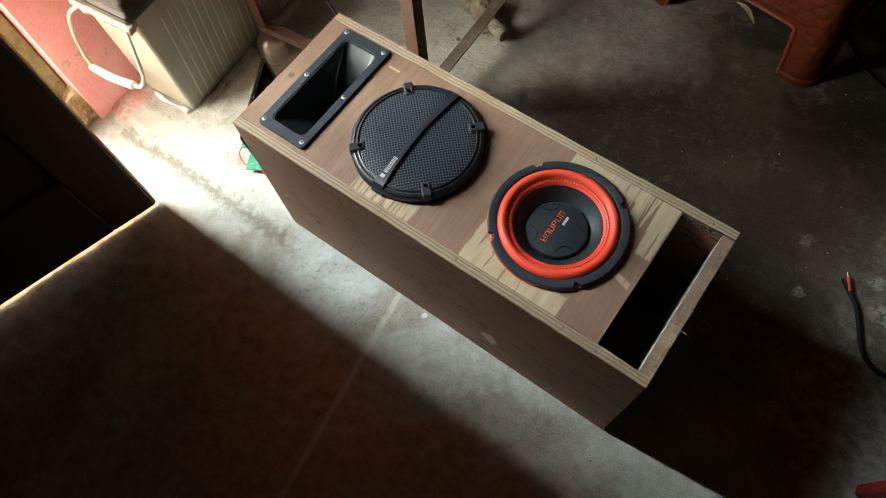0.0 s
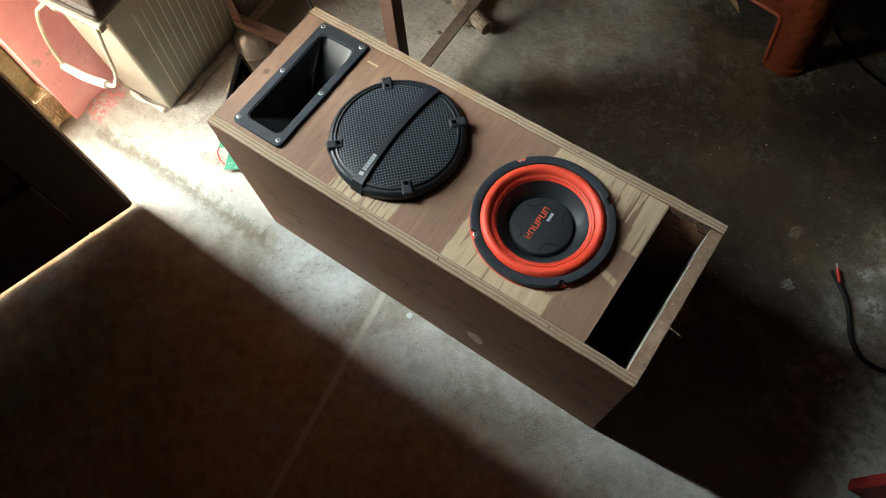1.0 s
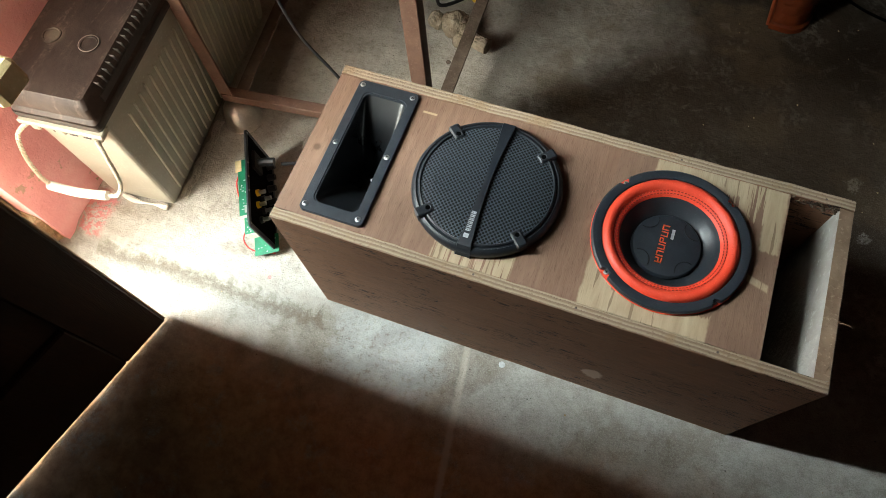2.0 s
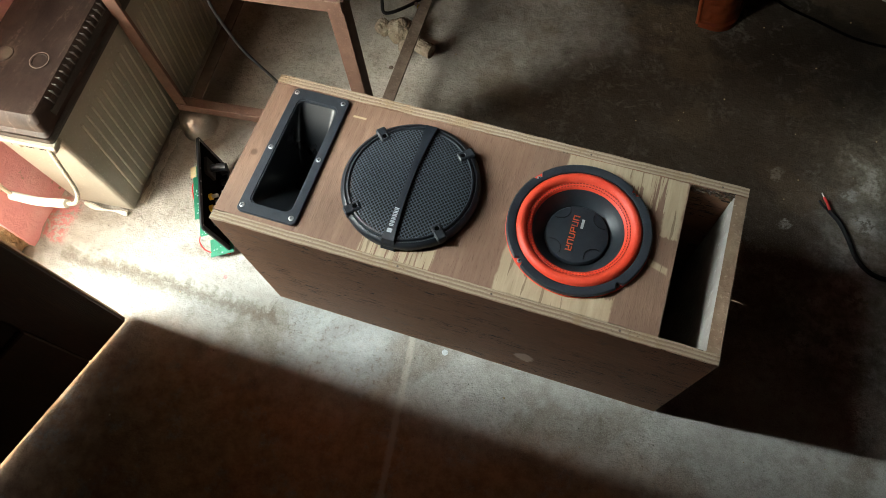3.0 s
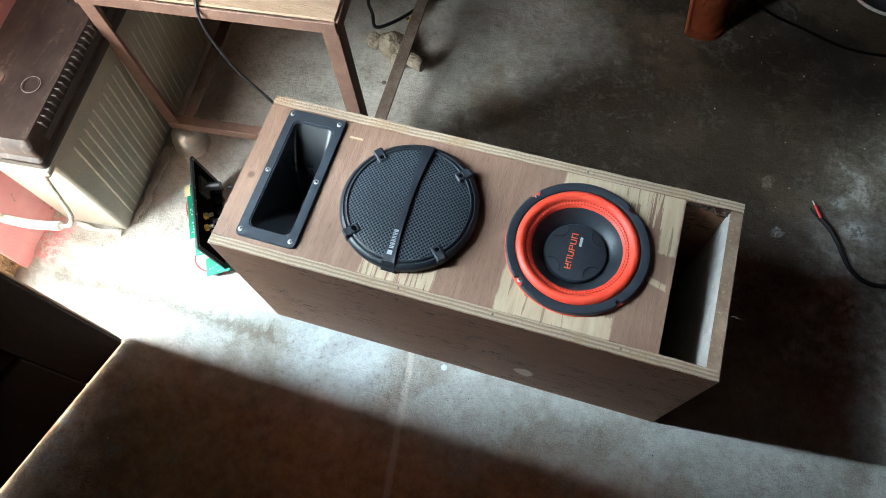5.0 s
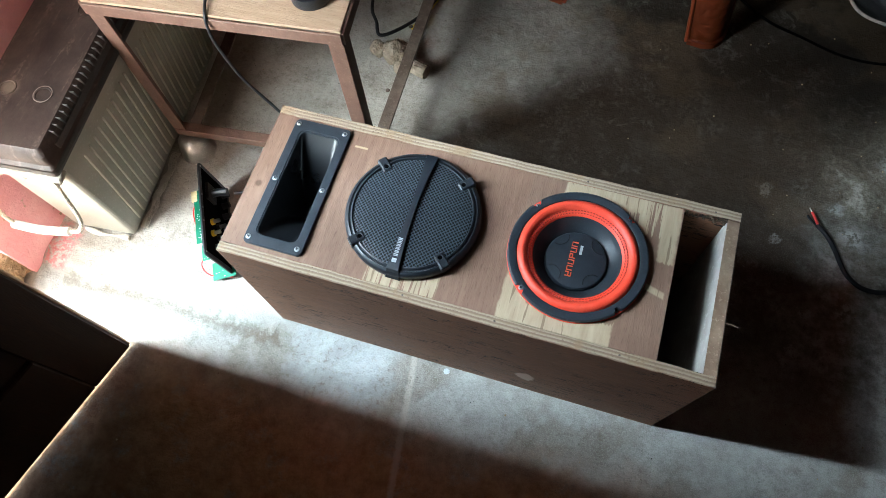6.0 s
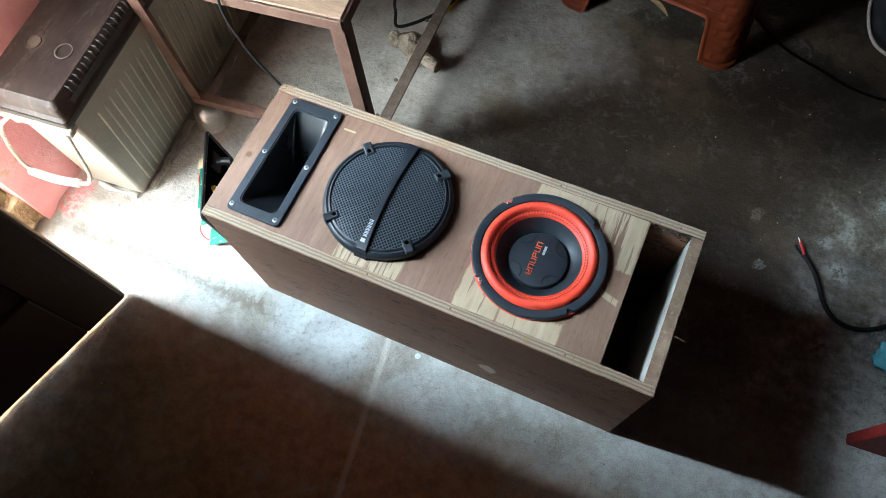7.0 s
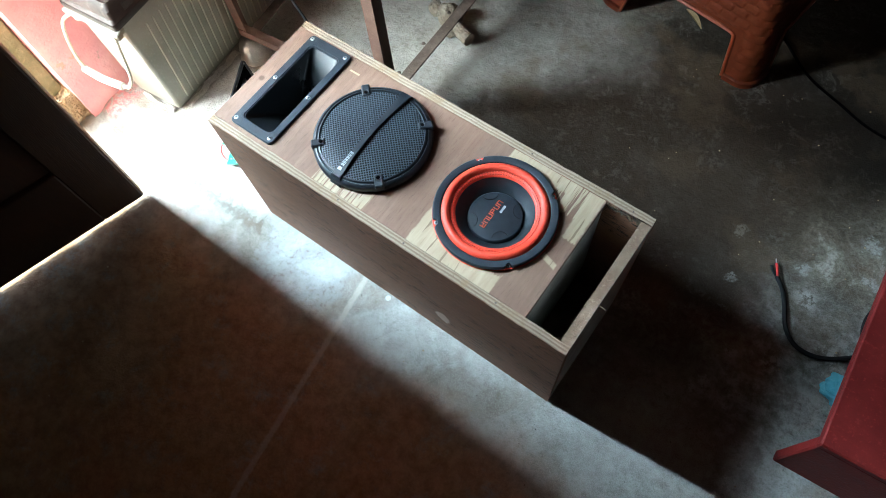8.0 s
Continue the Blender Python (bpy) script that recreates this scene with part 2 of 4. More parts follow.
def veneer(name, tones, along=0, patches=False, spot=None, z_grain=False):
    """Plywood face: long grain, pores, worn places where the top veneer is gone."""
    k = Mat(name)
    p = k.pos()
    x, y, z = k.axes(p)
    s = [1, 1, 1]
    s[along] = 0.10
    grain = k.noise(120, 6, 0.65, k.pos(tuple(s)), 0.4)
    pores = k.noise(700, 3, 0.6, k.pos(tuple(s)))
    cloud = k.noise(9, 5, 0.6)
    col = k.ramp(grain, (0.3, tones[0]), (0.55, tones[1]), (0.75, tones[2]))
    col = k.mix(k.math("MULTIPLY", k.step(cloud, 0.42, 0.65), 0.5), col, tones[0])
    col = k.mix(k.math("MULTIPLY", k.step(pores, 0.56, 0.70), 0.4), col, tuple(v * 0.4 for v in tones[0]))
    if patches:
        # sheets of plywood laid side by side differ a little
        col = k.mix(k.math("MULTIPLY", k.step(x, 0.4375, 0.4385), 0.25), col, (0.17, 0.115, 0.085))
        st = k.noise(1.0, 3, 0.6, k.pos((230, 9, 1)))
        wx = k.math("ADD", x, k.math("MULTIPLY", k.math("SUBTRACT", k.noise(60, 3), 0.5), 0.006))
        wy = k.math("ADD", y, k.math("MULTIPLY", k.math("SUBTRACT", st, 0.5), 0.034))
        a = k.rect(wx, wy, 0.438, 0.475, 0.0, 0.095)
        b = k.rect(wx, wy, 0.47, 0.602, 0.0, 0.042)
        c = k.rect(wx, wy, 0.49, 0.615, 0.223, 0.26)
        d = k.rect(wx, k.math("ADD", y, k.math("MULTIPLY", k.math("SUBTRACT", st, 0.5), 0.01)), 0.643, 0.668, 0.155, 0.256)
        e = k.math("MULTIPLY", k.rect(wx, wy, 0.235, 0.345, 0.0, 0.050), k.step(st, 0.42, 0.5))
        g = k.math("MULTIPLY", k.rect(wx, wy, 0.56, 0.645, 0.195, 0.26), k.step(st, 0.45, 0.52))
        f = k.rect(wx, k.math("ADD", y, k.math("MULTIPLY", x, 0.3)), 0.634, 0.664, 0.298, 0.308)
        worn = a
        for o in (b, c, d, e, g, f):
            worn = k.math("MAXIMUM", worn, o)
        cracks = k.step(k.noise(1.0, 2, 0.5, k.pos((150, 14, 1))), 0.62, 0.66)
        pale = k.ramp(grain, (0.3, (0.36, 0.27, 0.175)), (0.7, (0.49, 0.39, 0.265)))
        pale = k.mix(k.math("MULTIPLY", cracks, 0.6), pale, (0.12, 0.075, 0.045))
        col = k.mix(worn, col, pale)
        scr = k.rect(k.math("ADD", x, k.math("MULTIPLY", cloud, 0.01)), y, 0.150, 0.172, 0.222, 0.2255, 0.001)
        col = k.mix(k.math("MULTIPLY", scr, 0.7), col, (0.6, 0.45, 0.28))
        knot = k.math("POWER", k.math("ADD", k.math("POWER", k.math("SUBTRACT", x, 0.018), 2.0), k.math("POWER", k.math("SUBTRACT", y, 0.118), 2.0)), 0.5)
        col = k.mix(k.math("MULTIPLY", k.step(knot, 0.008, 0.003), 0.7), col, (0.07, 0.035, 0.02))
    if spot:
        d = k.math("POWER", k.math("ADD", k.math("POWER", k.math("SUBTRACT", x, spot[0]), 2.0), k.math("POWER", k.math("MULTIPLY", k.math("SUBTRACT", z, spot[1]), 0.62), 2.0)), 0.5)
        d = k.math("ADD", d, k.math("MULTIPLY", k.math("SUBTRACT", k.noise(60, 3), 0.5), 0.016))
        patch = k.math("MULTIPLY", k.step(d, 0.019, 0.013), 0.9)
        nick = k.math("MULTIPLY", k.step(k.noise(1.0, 2, 0.5, k.pos((60, 1, 150))), 0.66, 0.70), k.step(cloud, 0.40, 0.55))
        col = k.mix(k.math("MULTIPLY", nick, 0.8), col, (0.05, 0.025, 0.015))
        dent = k.math("MULTIPLY", k.step(k.noise(1.0, 4, 0.6, k.pos((34, 1, 62))), 0.58, 0.64), k.step(k.noise(7, 3), 0.44, 0.6))
        col = k.mix(k.math("MULTIPLY", dent, 0.55), col, (0.075, 0.036, 0.022))
        tear = k.math("MULTIPLY", k.step(k.noise(1.0, 5, 0.75, k.pos((42, 1, 170)), 0.8), 0.545, 0.585), k.step(k.noise(1.0, 2, 0.5, k.pos((6, 1, 16))), 0.47, 0.57))
        col = k.mix(tear, col, (0.028, 0.015, 0.010))
        col = k.mix(patch, col, (0.60, 0.45, 0.35))
        grain = k.math("SUBTRACT", grain, k.math("MULTIPLY", k.math("MAXIMUM", dent, nick), 0.5))
    return k.done(col, k.math("ADD", 0.5, k.math("MULTIPLY", grain, 0.25)), 0, k.math("ADD", grain, pores), 0.0006, 0.35)


def ply_edge(name, axis, period=0.0056):
    """Cut edge of plywood: pale and brown layers side by side."""
    k = Mat(name)
    x, y, z = k.axes(k.pos())
    v = (x, y, z)[axis]
    wob = k.noise(1.0, 4, 0.6, k.pos((18, 18, 18)))
    w = k.math("ADD", v, k.math("MULTIPLY", k.math("SUBTRACT", wob, 0.5), 0.004))
    layer = k.math("FRACT", k.math("DIVIDE", w, period))
    fine = k.noise(260, 4, 0.7)
    col = k.mix(k.step(layer, 0.30, 0.72), (0.35, 0.272, 0.195), (0.235, 0.17, 0.118))
    col = k.mix(k.math("MULTIPLY", k.step(k.noise(22, 5, 0.7), 0.5, 0.68), 0.7), col, (0.28, 0.19, 0.11))
    col = k.mix(k.math("MULTIPLY", k.step(fine, 0.55, 0.72), 0.6), col, (0.09, 0.055, 0.03))
    return k.done(col, 0.85, 0, k.math("ADD", fine, layer), 0.0012, 0.2)


def perforated():
    k = Mat("perforated_grille")
    p = k.pos()
    x, y, _ = k.axes(p)
    u = k.math("DIVIDE", k.math("ADD", x, y), 0.0061)
    v = k.math("DIVIDE", k.math("SUBTRACT", x, y), 0.0061)
    fu = k.math("SUBTRACT", k.math("FRACT", u), 0.5)
    fv = k.math("SUBTRACT", k.math("FRACT", v), 0.5)
    d = k.math("POWER", k.math("ADD", k.math("MULTIPLY", fu, fu), k.math("MULTIPLY", fv, fv)), 0.5)
    hole = k.step(d, 0.42, 0.36)
    col = k.mix(hole, (0.042, 0.054, 0.072), (0.0008, 0.001, 0.0012))
    return k.done(col, k.math("ADD", 0.42, k.math("MULTIPLY", hole, 0.5)), 0, k.math("SUBTRACT", 1.0, hole), 0.0012, 0.5)


def pink_wall():
    k = Mat("pink_limewash")
    big, mid, fine = k.noise(4, 5), k.noise(22, 6, 0.7), k.noise(150, 4, 0.7)
    z = k.axes(k.pos())[2]
    col = k.ramp(big, (0.3, (0.60, 0.24, 0.27)), (0.55, (0.70, 0.36, 0.39)), (0.75, (0.77, 0.53, 0.54)))
    chips = k.math("MULTIPLY", k.step(mid, 0.63, 0.68), k.step(z, 0.5, 0.0))
    col = k.mix(chips, col, (0.36, 0.30, 0.22))
    return k.done(col, 0.85, 0, k.math("ADD", k.math("MULTIPLY", mid, 0.8), k.math("MULTIPLY", fine, 0.3)), 0.004, 0.25)


def woven(name, c1, c2):
    k = Mat(name)
    big, fine = k.noise(12, 4), k.noise(300, 3)
    col = k.ramp(big, (0.3, c1), (0.7, c2))
    return k.done(col, 0.42, 0, fine, 0.0004, 0.5)


def dusty_lid():
    """Dark brown plastic with grey dust, wiped in streaks."""
    k = Mat("dusty_brown_plastic")
    big, fine = k.noise(9, 6, 0.7, None, 0.5), k.noise(160, 4, 0.7)
    wiped = k.noise(1.0, 5, 0.7, k.pos((60, 9, 1)), 0.3)
    col = k.ramp(big, (0.35, (0.022, 0.015, 0.013)), (0.65, (0.060, 0.044, 0.038)))
    col = k.mix(k.math("MULTIPLY", k.step(wiped, 0.50, 0.66), k.math("MULTIPLY", k.step(fine, 0.40, 0.60), 0.5)), col, (0.17, 0.135, 0.115))
    x, y, _ = k.axes(k.pos())
    dx, dy = k.math("ADD", x, 0.470), k.math("SUBTRACT", y, 0.170)
    d = k.math("POWER", k.math("ADD", k.math("MULTIPLY", dx, dx), k.math("MULTIPLY", dy, dy)), 0.5)
    bloom = k.math("MULTIPLY", k.step(k.math("ADD", d, k.math("MULTIPLY", fine, 0.012)), 0.028, 0.012), 0.55)
    col = k.mix(bloom, col, (0.22, 0.18, 0.14))
    return k.done(col, k.math("ADD", 0.40, k.math("MULTIPLY", big, 0.25)), 0, fine, 0.0005, 0.32)


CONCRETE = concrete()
TOP = veneer("baffle_veneer", ((0.190, 0.107, 0.072), (0.240, 0.142, 0.098), (0.285, 0.177, 0.125)), 1, patches=True)
SIDE = veneer("side_veneer", ((0.200, 0.098, 0.056), (0.262, 0.135, 0.080), (0.315, 0.172, 0.108)), 0, spot=(0.502, 0.108))
EDGE_Y, EDGE_X = ply_edge("plywood_edge_lengthwise", 1), plain("worn_end_edge", (0.185, 0.118, 0.080), (0.32, 0.235, 0.165), 22, 0.85, 0, 0.002, 160, 0.2)
INSIDE = plain("dusty_inside_wood", (0.30, 0.27, 0.24), (0.42, 0.40, 0.37), 12, 0.9, 0, 0.002)
BLACK = plain("black_plastic", (0.010, 0.013, 0.018), (0.016, 0.020, 0.026), 30, 0.42, 0, 0.0003, 900)
FRAME_BLACK = plain("textured_black_plastic", (0.019, 0.024, 0.031), (0.028, 0.034, 0.043), 60, 0.48, 0, 0.0003, 900, 0.35)
HORN_BLACK = plain("glossy_black_plastic", (0.006, 0.007, 0.009), (0.010, 0.012, 0.014), 20, 0.30, 0, 0.0001, 500)
RUBBER = plain("black_rubber", (0.008, 0.009, 0.010), (0.014, 0.015, 0.017), 70, 0.6, 0, 0.0005, None, 0.28)
GASKET = plain("satin_black_rubber", (0.018, 0.024, 0.032), (0.026, 0.033, 0.043), 50, 0.46, 0, 0.0004, None, 0.5)
CONE = plain("black_cone", (0.024, 0.029, 0.035), (0.034, 0.040, 0.048), 25, 0.36, 0, 0.0002, 400, 0.6)
ORANGE = plain("orange_foam_leather", (0.76, 0.058, 0.028), (0.85, 0.085, 0.046), 30, 0.45, 0, 0.0004, 500)
STITCH = plain("dark_thread", (0.20, 0.012, 0.008), (0.28, 0.02, 0.01), 300, 0.8)
SCREW = plain("zinc_screw", (0.33, 0.34, 0.34), (0.46, 0.47, 0.47), 300, 0.48, 1.0, 0.0002)
GRILLE = perforated()
DARK_CHIP = plain("dark_torn_wood", (0.035, 0.022, 0.015), (0.16, 0.11, 0.07), 90, 0.9)
HOLE = plain("deep_black", (0.0010, 0.0010, 0.0012), (0.0016, 0.0016, 0.0018), 300, 0.95, 0, 0.0001, None, 0.02)
LOGO_ORANGE = plain("logo_orange", (0.80, 0.10, 0.03), (0.86, 0.13, 0.04), 200, 0.5)
LOGO_WHITE = plain("print_white", (0.42, 0.45, 0.47), (0.55, 0.58, 0.6), 200, 0.5)
PINK = pink_wall()
MORTAR = plain("crumbling_mortar", (0.22, 0.16, 0.085), (0.42, 0.33, 0.20), 30, 0.92, 0, 0.012, 120)
JAMB_GREEN = plain("worn_green_paint", (0.10, 0.11, 0.05), (0.24, 0.23, 0.13), 18, 0.75, 0, 0.003)
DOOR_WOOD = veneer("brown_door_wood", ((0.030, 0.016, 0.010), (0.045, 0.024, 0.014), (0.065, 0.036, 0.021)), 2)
# lighter wood for the door's unseen outside, to bounce warm light
DOOR_OUT = veneer("warm_bounce_wood", ((0.17, 0.095, 0.055), (0.23, 0.13, 0.075), (0.28, 0.17, 0.10)), 2)
DOOR_EDGE = veneer("bare_door_edge", ((0.25, 0.15, 0.085), (0.34, 0.21, 0.12), (0.42, 0.28, 0.17)), 2)
CASE = plain("beige_battery_plastic", (0.33, 0.32, 0.265), (0.39, 0.378, 0.318), 14, 0.45, 0, 0.0004, 200)
RIB = plain("pale_rib_plastic", (0.47, 0.455, 0.37), (0.55, 0.53, 0.44), 14, 0.4, 0, 0.0003, 200)
LID = dusty_lid()
DUST = plain("grey_dust", (0.20, 0.17, 0.15), (0.34, 0.30, 0.27), 120, 0.95)
LID_DARK = plain("dark_vent_plastic", (0.02, 0.017, 0.016), (0.04, 0.034, 0.031), 30, 0.5)
ROPE = plain("white_rope", (0.64, 0.60, 0.50), (0.76, 0.72, 0.62), 200, 0.85, 0, 0.002)
TUBE = plain("white_plastic_tube", (0.74, 0.73, 0.68), (0.82, 0.81, 0.77), 30, 0.4)
STEEL_BROWN = plain("red_oxide_steel", (0.145, 0.080, 0.060), (0.215, 0.130, 0.098), 30, 0.55, 0, 0.0008, 200)
STEEL_DARK = plain("rusty_dark_steel", (0.085, 0.06, 0.045), (0.17, 0.13, 0.105), 35, 0.7, 0, 0.0015, 160)
TABLE_WOOD = veneer("pale_table_board", ((0.36, 0.25, 0.17), (0.45, 0.33, 0.23), (0.52, 0.40, 0.29)), 0)
TIN = plain("dull_steel_bowl", (0.52, 0.50, 0.47), (0.70, 0.68, 0.64), 40, 0.36, 1.0, 0.0006)
PCB = plain("green_circuit_board", (0.0, 0.12, 0.06), (0.004, 0.19, 0.10), 60, 0.45)
YELLOW = plain("yellow_plastic", (0.72, 0.52, 0.02), (0.82, 0.62, 0.05), 60, 0.5)
RED_PLASTIC = plain("red_insulation", (0.55, 0.02, 0.02), (0.68, 0.04, 0.035), 90, 0.5)
RED_PAINT = plain("red_painted_wood", (0.125, 0.011, 0.011), (0.185, 0.019, 0.017), 16, 0.6, 0, 0.001, 140, 0.2)
STOOL = woven("orange_brown_plastic", (0.17, 0.036, 0.013), (0.22, 0.048, 0.017))
CLOTH_BLUE = plain("blue_cloth", (0.13, 0.48, 0.60), (0.20, 0.58, 0.70), 40, 0.9, 0, 0.003, 500)
RAG = plain("grey_white_rag", (0.60, 0.57, 0.51), (0.76, 0.73, 0.67), 40, 0.9, 0, 0.003, 400)
PACK_RED = plain("red_foil_pack", (0.50, 0.015, 0.02), (0.66, 0.04, 0.03), 12, 0.3)
LUMP = plain("plastered_brass", (0.22, 0.17, 0.12), (0.42, 0.36, 0.28), 45, 0.8, 0, 0.006, 140)
LEAF = plain("dry_leaf", (0.40, 0.29, 0.15), (0.54, 0.42, 0.24), 80, 0.8)
# unseen walls and ceiling, coloured dark to hold the ambient light down
PAINT_DARK = plain("dark_wall_paint", (0.085, 0.042, 0.026), (0.125, 0.066, 0.042), 3, 0.9, 0, 0.004)
CEIL = plain("dark_ceiling", (0.05, 0.033, 0.024), (0.085, 0.058, 0.042), 3, 0.9, 0, 0.004)
YARD = plain("sunlit_yard_concrete", (0.42, 0.38, 0.30), (0.55, 0.50, 0.41), 5, 0.9, 0, 0.006)
CREAM = plain("cream_paint", (0.55, 0.44, 0.22), (0.66, 0.55, 0.32), 20, 0.6)
INK = plain("ink", (0.03, 0.03, 0.05), (0.05, 0.05, 0.08), 200, 0.8)


# ---- mesh helpers ----
def part(name, bm, material, parent=None, label="", smooth=False):
    me = bpy.data.meshes.new(name)
    bmesh.ops.recalc_face_normals(bm, faces=bm.faces[:])
    if smooth:
        for f in bm.faces:
            f.smooth = True
    bm.to_mesh(me)
    bm.free()
    for m in (material if isinstance(material, (list, tuple)) else (material,)):
        me.materials.append(m)
    ob = new(name, me)
    if parent is not None:
        ob.parent = parent
    if label:
        ob["label"] = label
    if smooth:
        me.set_sharp_from_angle(angle=radians(38))
    return ob


def empty(name, label, category, at=(0, 0, 0), **kw):
    e = new(name)
    e.location = at
    e.empty_display_size = 0.05
    return tagged(e, label, category, **kw)


def box(bm, x0, x1, y0, y1, z0, z1, bevel=0.0, m=None, segments=1):
    b = bmesh.new()
    bmesh.ops.create_cube(b, size=1, matrix=Matrix.Translation(((x0 + x1) / 2, (y0 + y1) / 2, (z0 + z1) / 2)) @ Matrix.Diagonal((x1 - x0, y1 - y0, z1 - z0, 1)))
    if bevel:
        bmesh.ops.bevel(b, geom=b.edges[:], offset=bevel, segments=segments, affect="EDGES", profile=0.5)
    if m is not None:
        bmesh.ops.transform(b, matrix=m, verts=b.verts[:])
    join(bm, b)
    return bm


def join(bm, other):
    me = bpy.data.meshes.new("tmp")
    other.to_mesh(me)
    other.free()
    bm.from_mesh(me)
    bpy.data.meshes.remove(me)


def boxed(*args, **kw):
    return box(bmesh.new(), *args, **kw)


def lathe(profile, steps=64, at=(0, 0, 0), closed=False):
    """Turns (radius, z) pairs round the upright axis."""
    bm = bmesh.new()
    rings = []
    for r, z in profile:
        if r < 1e-6:
            rings.append([bm.verts.new((at[0], at[1], at[2] + z))])
        else:
            rings.append([bm.verts.new((at[0] + r * math.cos(2 * math.pi * i / steps), at[1] + r * math.sin(2 * math.pi * i / steps), at[2] + z)) for i in range(steps)])
    pairs = list(zip(rings, rings[1:])) + ([(rings[-1], rings[0])] if closed else [])
    for a, b in pairs:
        for i in range(steps):
            j = (i + 1) % steps
            if len(a) == 1 and len(b) > 1:
                bm.faces.new((a[0], b[j], b[i]))
            elif len(b) == 1 and len(a) > 1:
                bm.faces.new((a[i], a[j], b[0]))
            elif len(a) > 1:
                bm.faces.new((a[i], a[j], b[j], b[i]))
    return bm


def smooth_line(points, n=10):
    """Points along a Catmull-Rom line through the given ones."""
    ps = [Vector(p) for p in points]
    ps = [ps[0] * 2 - ps[1]] + ps + [ps[-1] * 2 - ps[-2]]
    out = []
    for a, b, c, d in zip(ps, ps[1:], ps[2:], ps[3:]):
        for i in range(n):
            t = i / n
            out.append(0.5 * (2 * b + (c - a) * t + (2 * a - 5 * b + 4 * c - d) * t * t + (3 * b - a - 3 * c + d) * t ** 3))
    return out + [ps[-2]]


def tube(points, radius, n=8, sides=8, taper=None):
    line = smooth_line(points, n)
    bm = bmesh.new()
    rings = []
    up = Vector((0.13, 0.21, 0.97))
    for i, p in enumerate(line):
        d = (line[min(i + 1, len(line) - 1)] - line[max(i - 1, 0)]).normalized()
        s = d.cross(up).normalized()
        u = s.cross(d)
        r = radius * (taper(i / (len(line) - 1)) if taper else 1)
        rings.append([bm.verts.new(p + r * (math.cos(2 * math.pi * k / sides) * s + math.sin(2 * math.pi * k / sides) * u)) for k in range(sides)])
    for a, b in zip(rings, rings[1:]):
        for k in range(sides):
            bm.faces.new((a[k], a[(k + 1) % sides], b[(k + 1) % sides], b[k]))
    bm.faces.new(rings[0]), bm.faces.new(rings[-1])
    return bm


def round_rect(x0, x1, y0, y1, r, n=6):
    pts = []
    for cx, cy, a0 in ((x1 - r, y1 - r, 0), (x0 + r, y1 - r, 90), (x0 + r, y0 + r, 180), (x1 - r, y0 + r, 270)):
        for i in range(n + 1):
            a = radians(a0 + 90 * i / n)
            pts.append((cx + r * math.cos(a), cy + r * math.sin(a)))
    return pts


def loft(loops, cap_first=False, cap_last=False):
    """Skins closed loops of 3D points, all of one length."""
    bm = bmesh.new()
    rows = [[bm.verts.new(p) for p in lp] for lp in loops]
    n = len(rows[0])
    for a, b in zip(rows, rows[1:]):
        for i in range(n):
            bm.faces.new((a[i], a[(i + 1) % n], b[(i + 1) % n], b[i]))
    if cap_first:
        bm.faces.new(rows[0])
    if cap_last:
        bm.faces.new(rows[-1])
    return bm


def plate(outer, holes, z0, z1):
    """A flat plate with holes, from loops in the plane."""
    bm = bmesh.new()
    for lp in [outer] + holes:
        vs = [bm.verts.new((x, y, z1)) for x, y in lp]
        for a, b in zip(vs, vs[1:] + vs[:1]):
            bm.edges.new((a, b))
    bmesh.ops.triangle_fill(bm, use_beauty=True, use_dissolve=False, edges=bm.edges[:])
    ex = bmesh.ops.extrude_face_region(bm, geom=bm.faces[:])
    bmesh.ops.translate(bm, vec=(0, 0, z0 - z1), verts=[v for v in ex["geom"] if isinstance(v, bmesh.types.BMVert)])
    return bm


def circle(cx, cy, r, n=48):
    return [(cx + r * math.cos(2 * math.pi * i / n), cy + r * math.sin(2 * math.pi * i / n)) for i in range(n)]


def rough_up(bm, amount, scale, seed=0.0):
    for v in bm.verts:
        v.co += v.normal * amount * noise.noise(v.co * scale + Vector((seed, seed, seed)))


def screw(at, parent, r=0.0042, name="screw"):
    bm = lathe([(0, 0.0016), (r * 0.6, 0.0014), (r, 0.0006), (r, -0.001)], 14, at)
    s = part(name, bm, SCREW, parent, smooth=True)
    b = bmesh.new()
    a = random.uniform(0, 90)
    for k in (0, 90):
        box(b, -r * 0.6, r * 0.6, -0.0006, 0.0006, 0.0012, 0.0018, m=Matrix.Translation(at) @ pose(0, 0, 0, 0, 0, a + k))
    part("screw_slot", b, BLACK, s)
    return s


# ---- structure ----
def floor_height(x, y):
    p = Vector((x, y, 0))
    h = 0.0015 * noise.noise(p * 9) + 0.0010 * noise.noise(p * 31) + 0.0006 * noise.noise(p * 80)
    # worn strip along the doorway, a little lower than the screed
    edge = -0.025 + 0.012 * noise.noise(Vector((x * 6, 3.1, 0))) + 0.004 * noise.noise(Vector((x * 25, 1.1, 0)))
    s = min(1, max(0, (edge - y) / 0.035 + 0.5))
    s = s * s * (3 - 2 * s)
    west = min(1, max(0, (0.05 - x) / 0.12))
    h -= 0.010 * s * west
    h -= 0.003 * west * s * abs(noise.noise(p * 14))
    jx = abs(x + 0.140 * y - 0.2845 + 0.004 * noise.noise(Vector((1.7, y * 22, 0))))
    if y < 0.02 and jx < 0.008:
        h -= 0.0035 * (1 - jx / 0.008)
    inside = 0 < x < 0.75 and 0 < y < 0.27
    return min(h, -0.0004) if inside else h


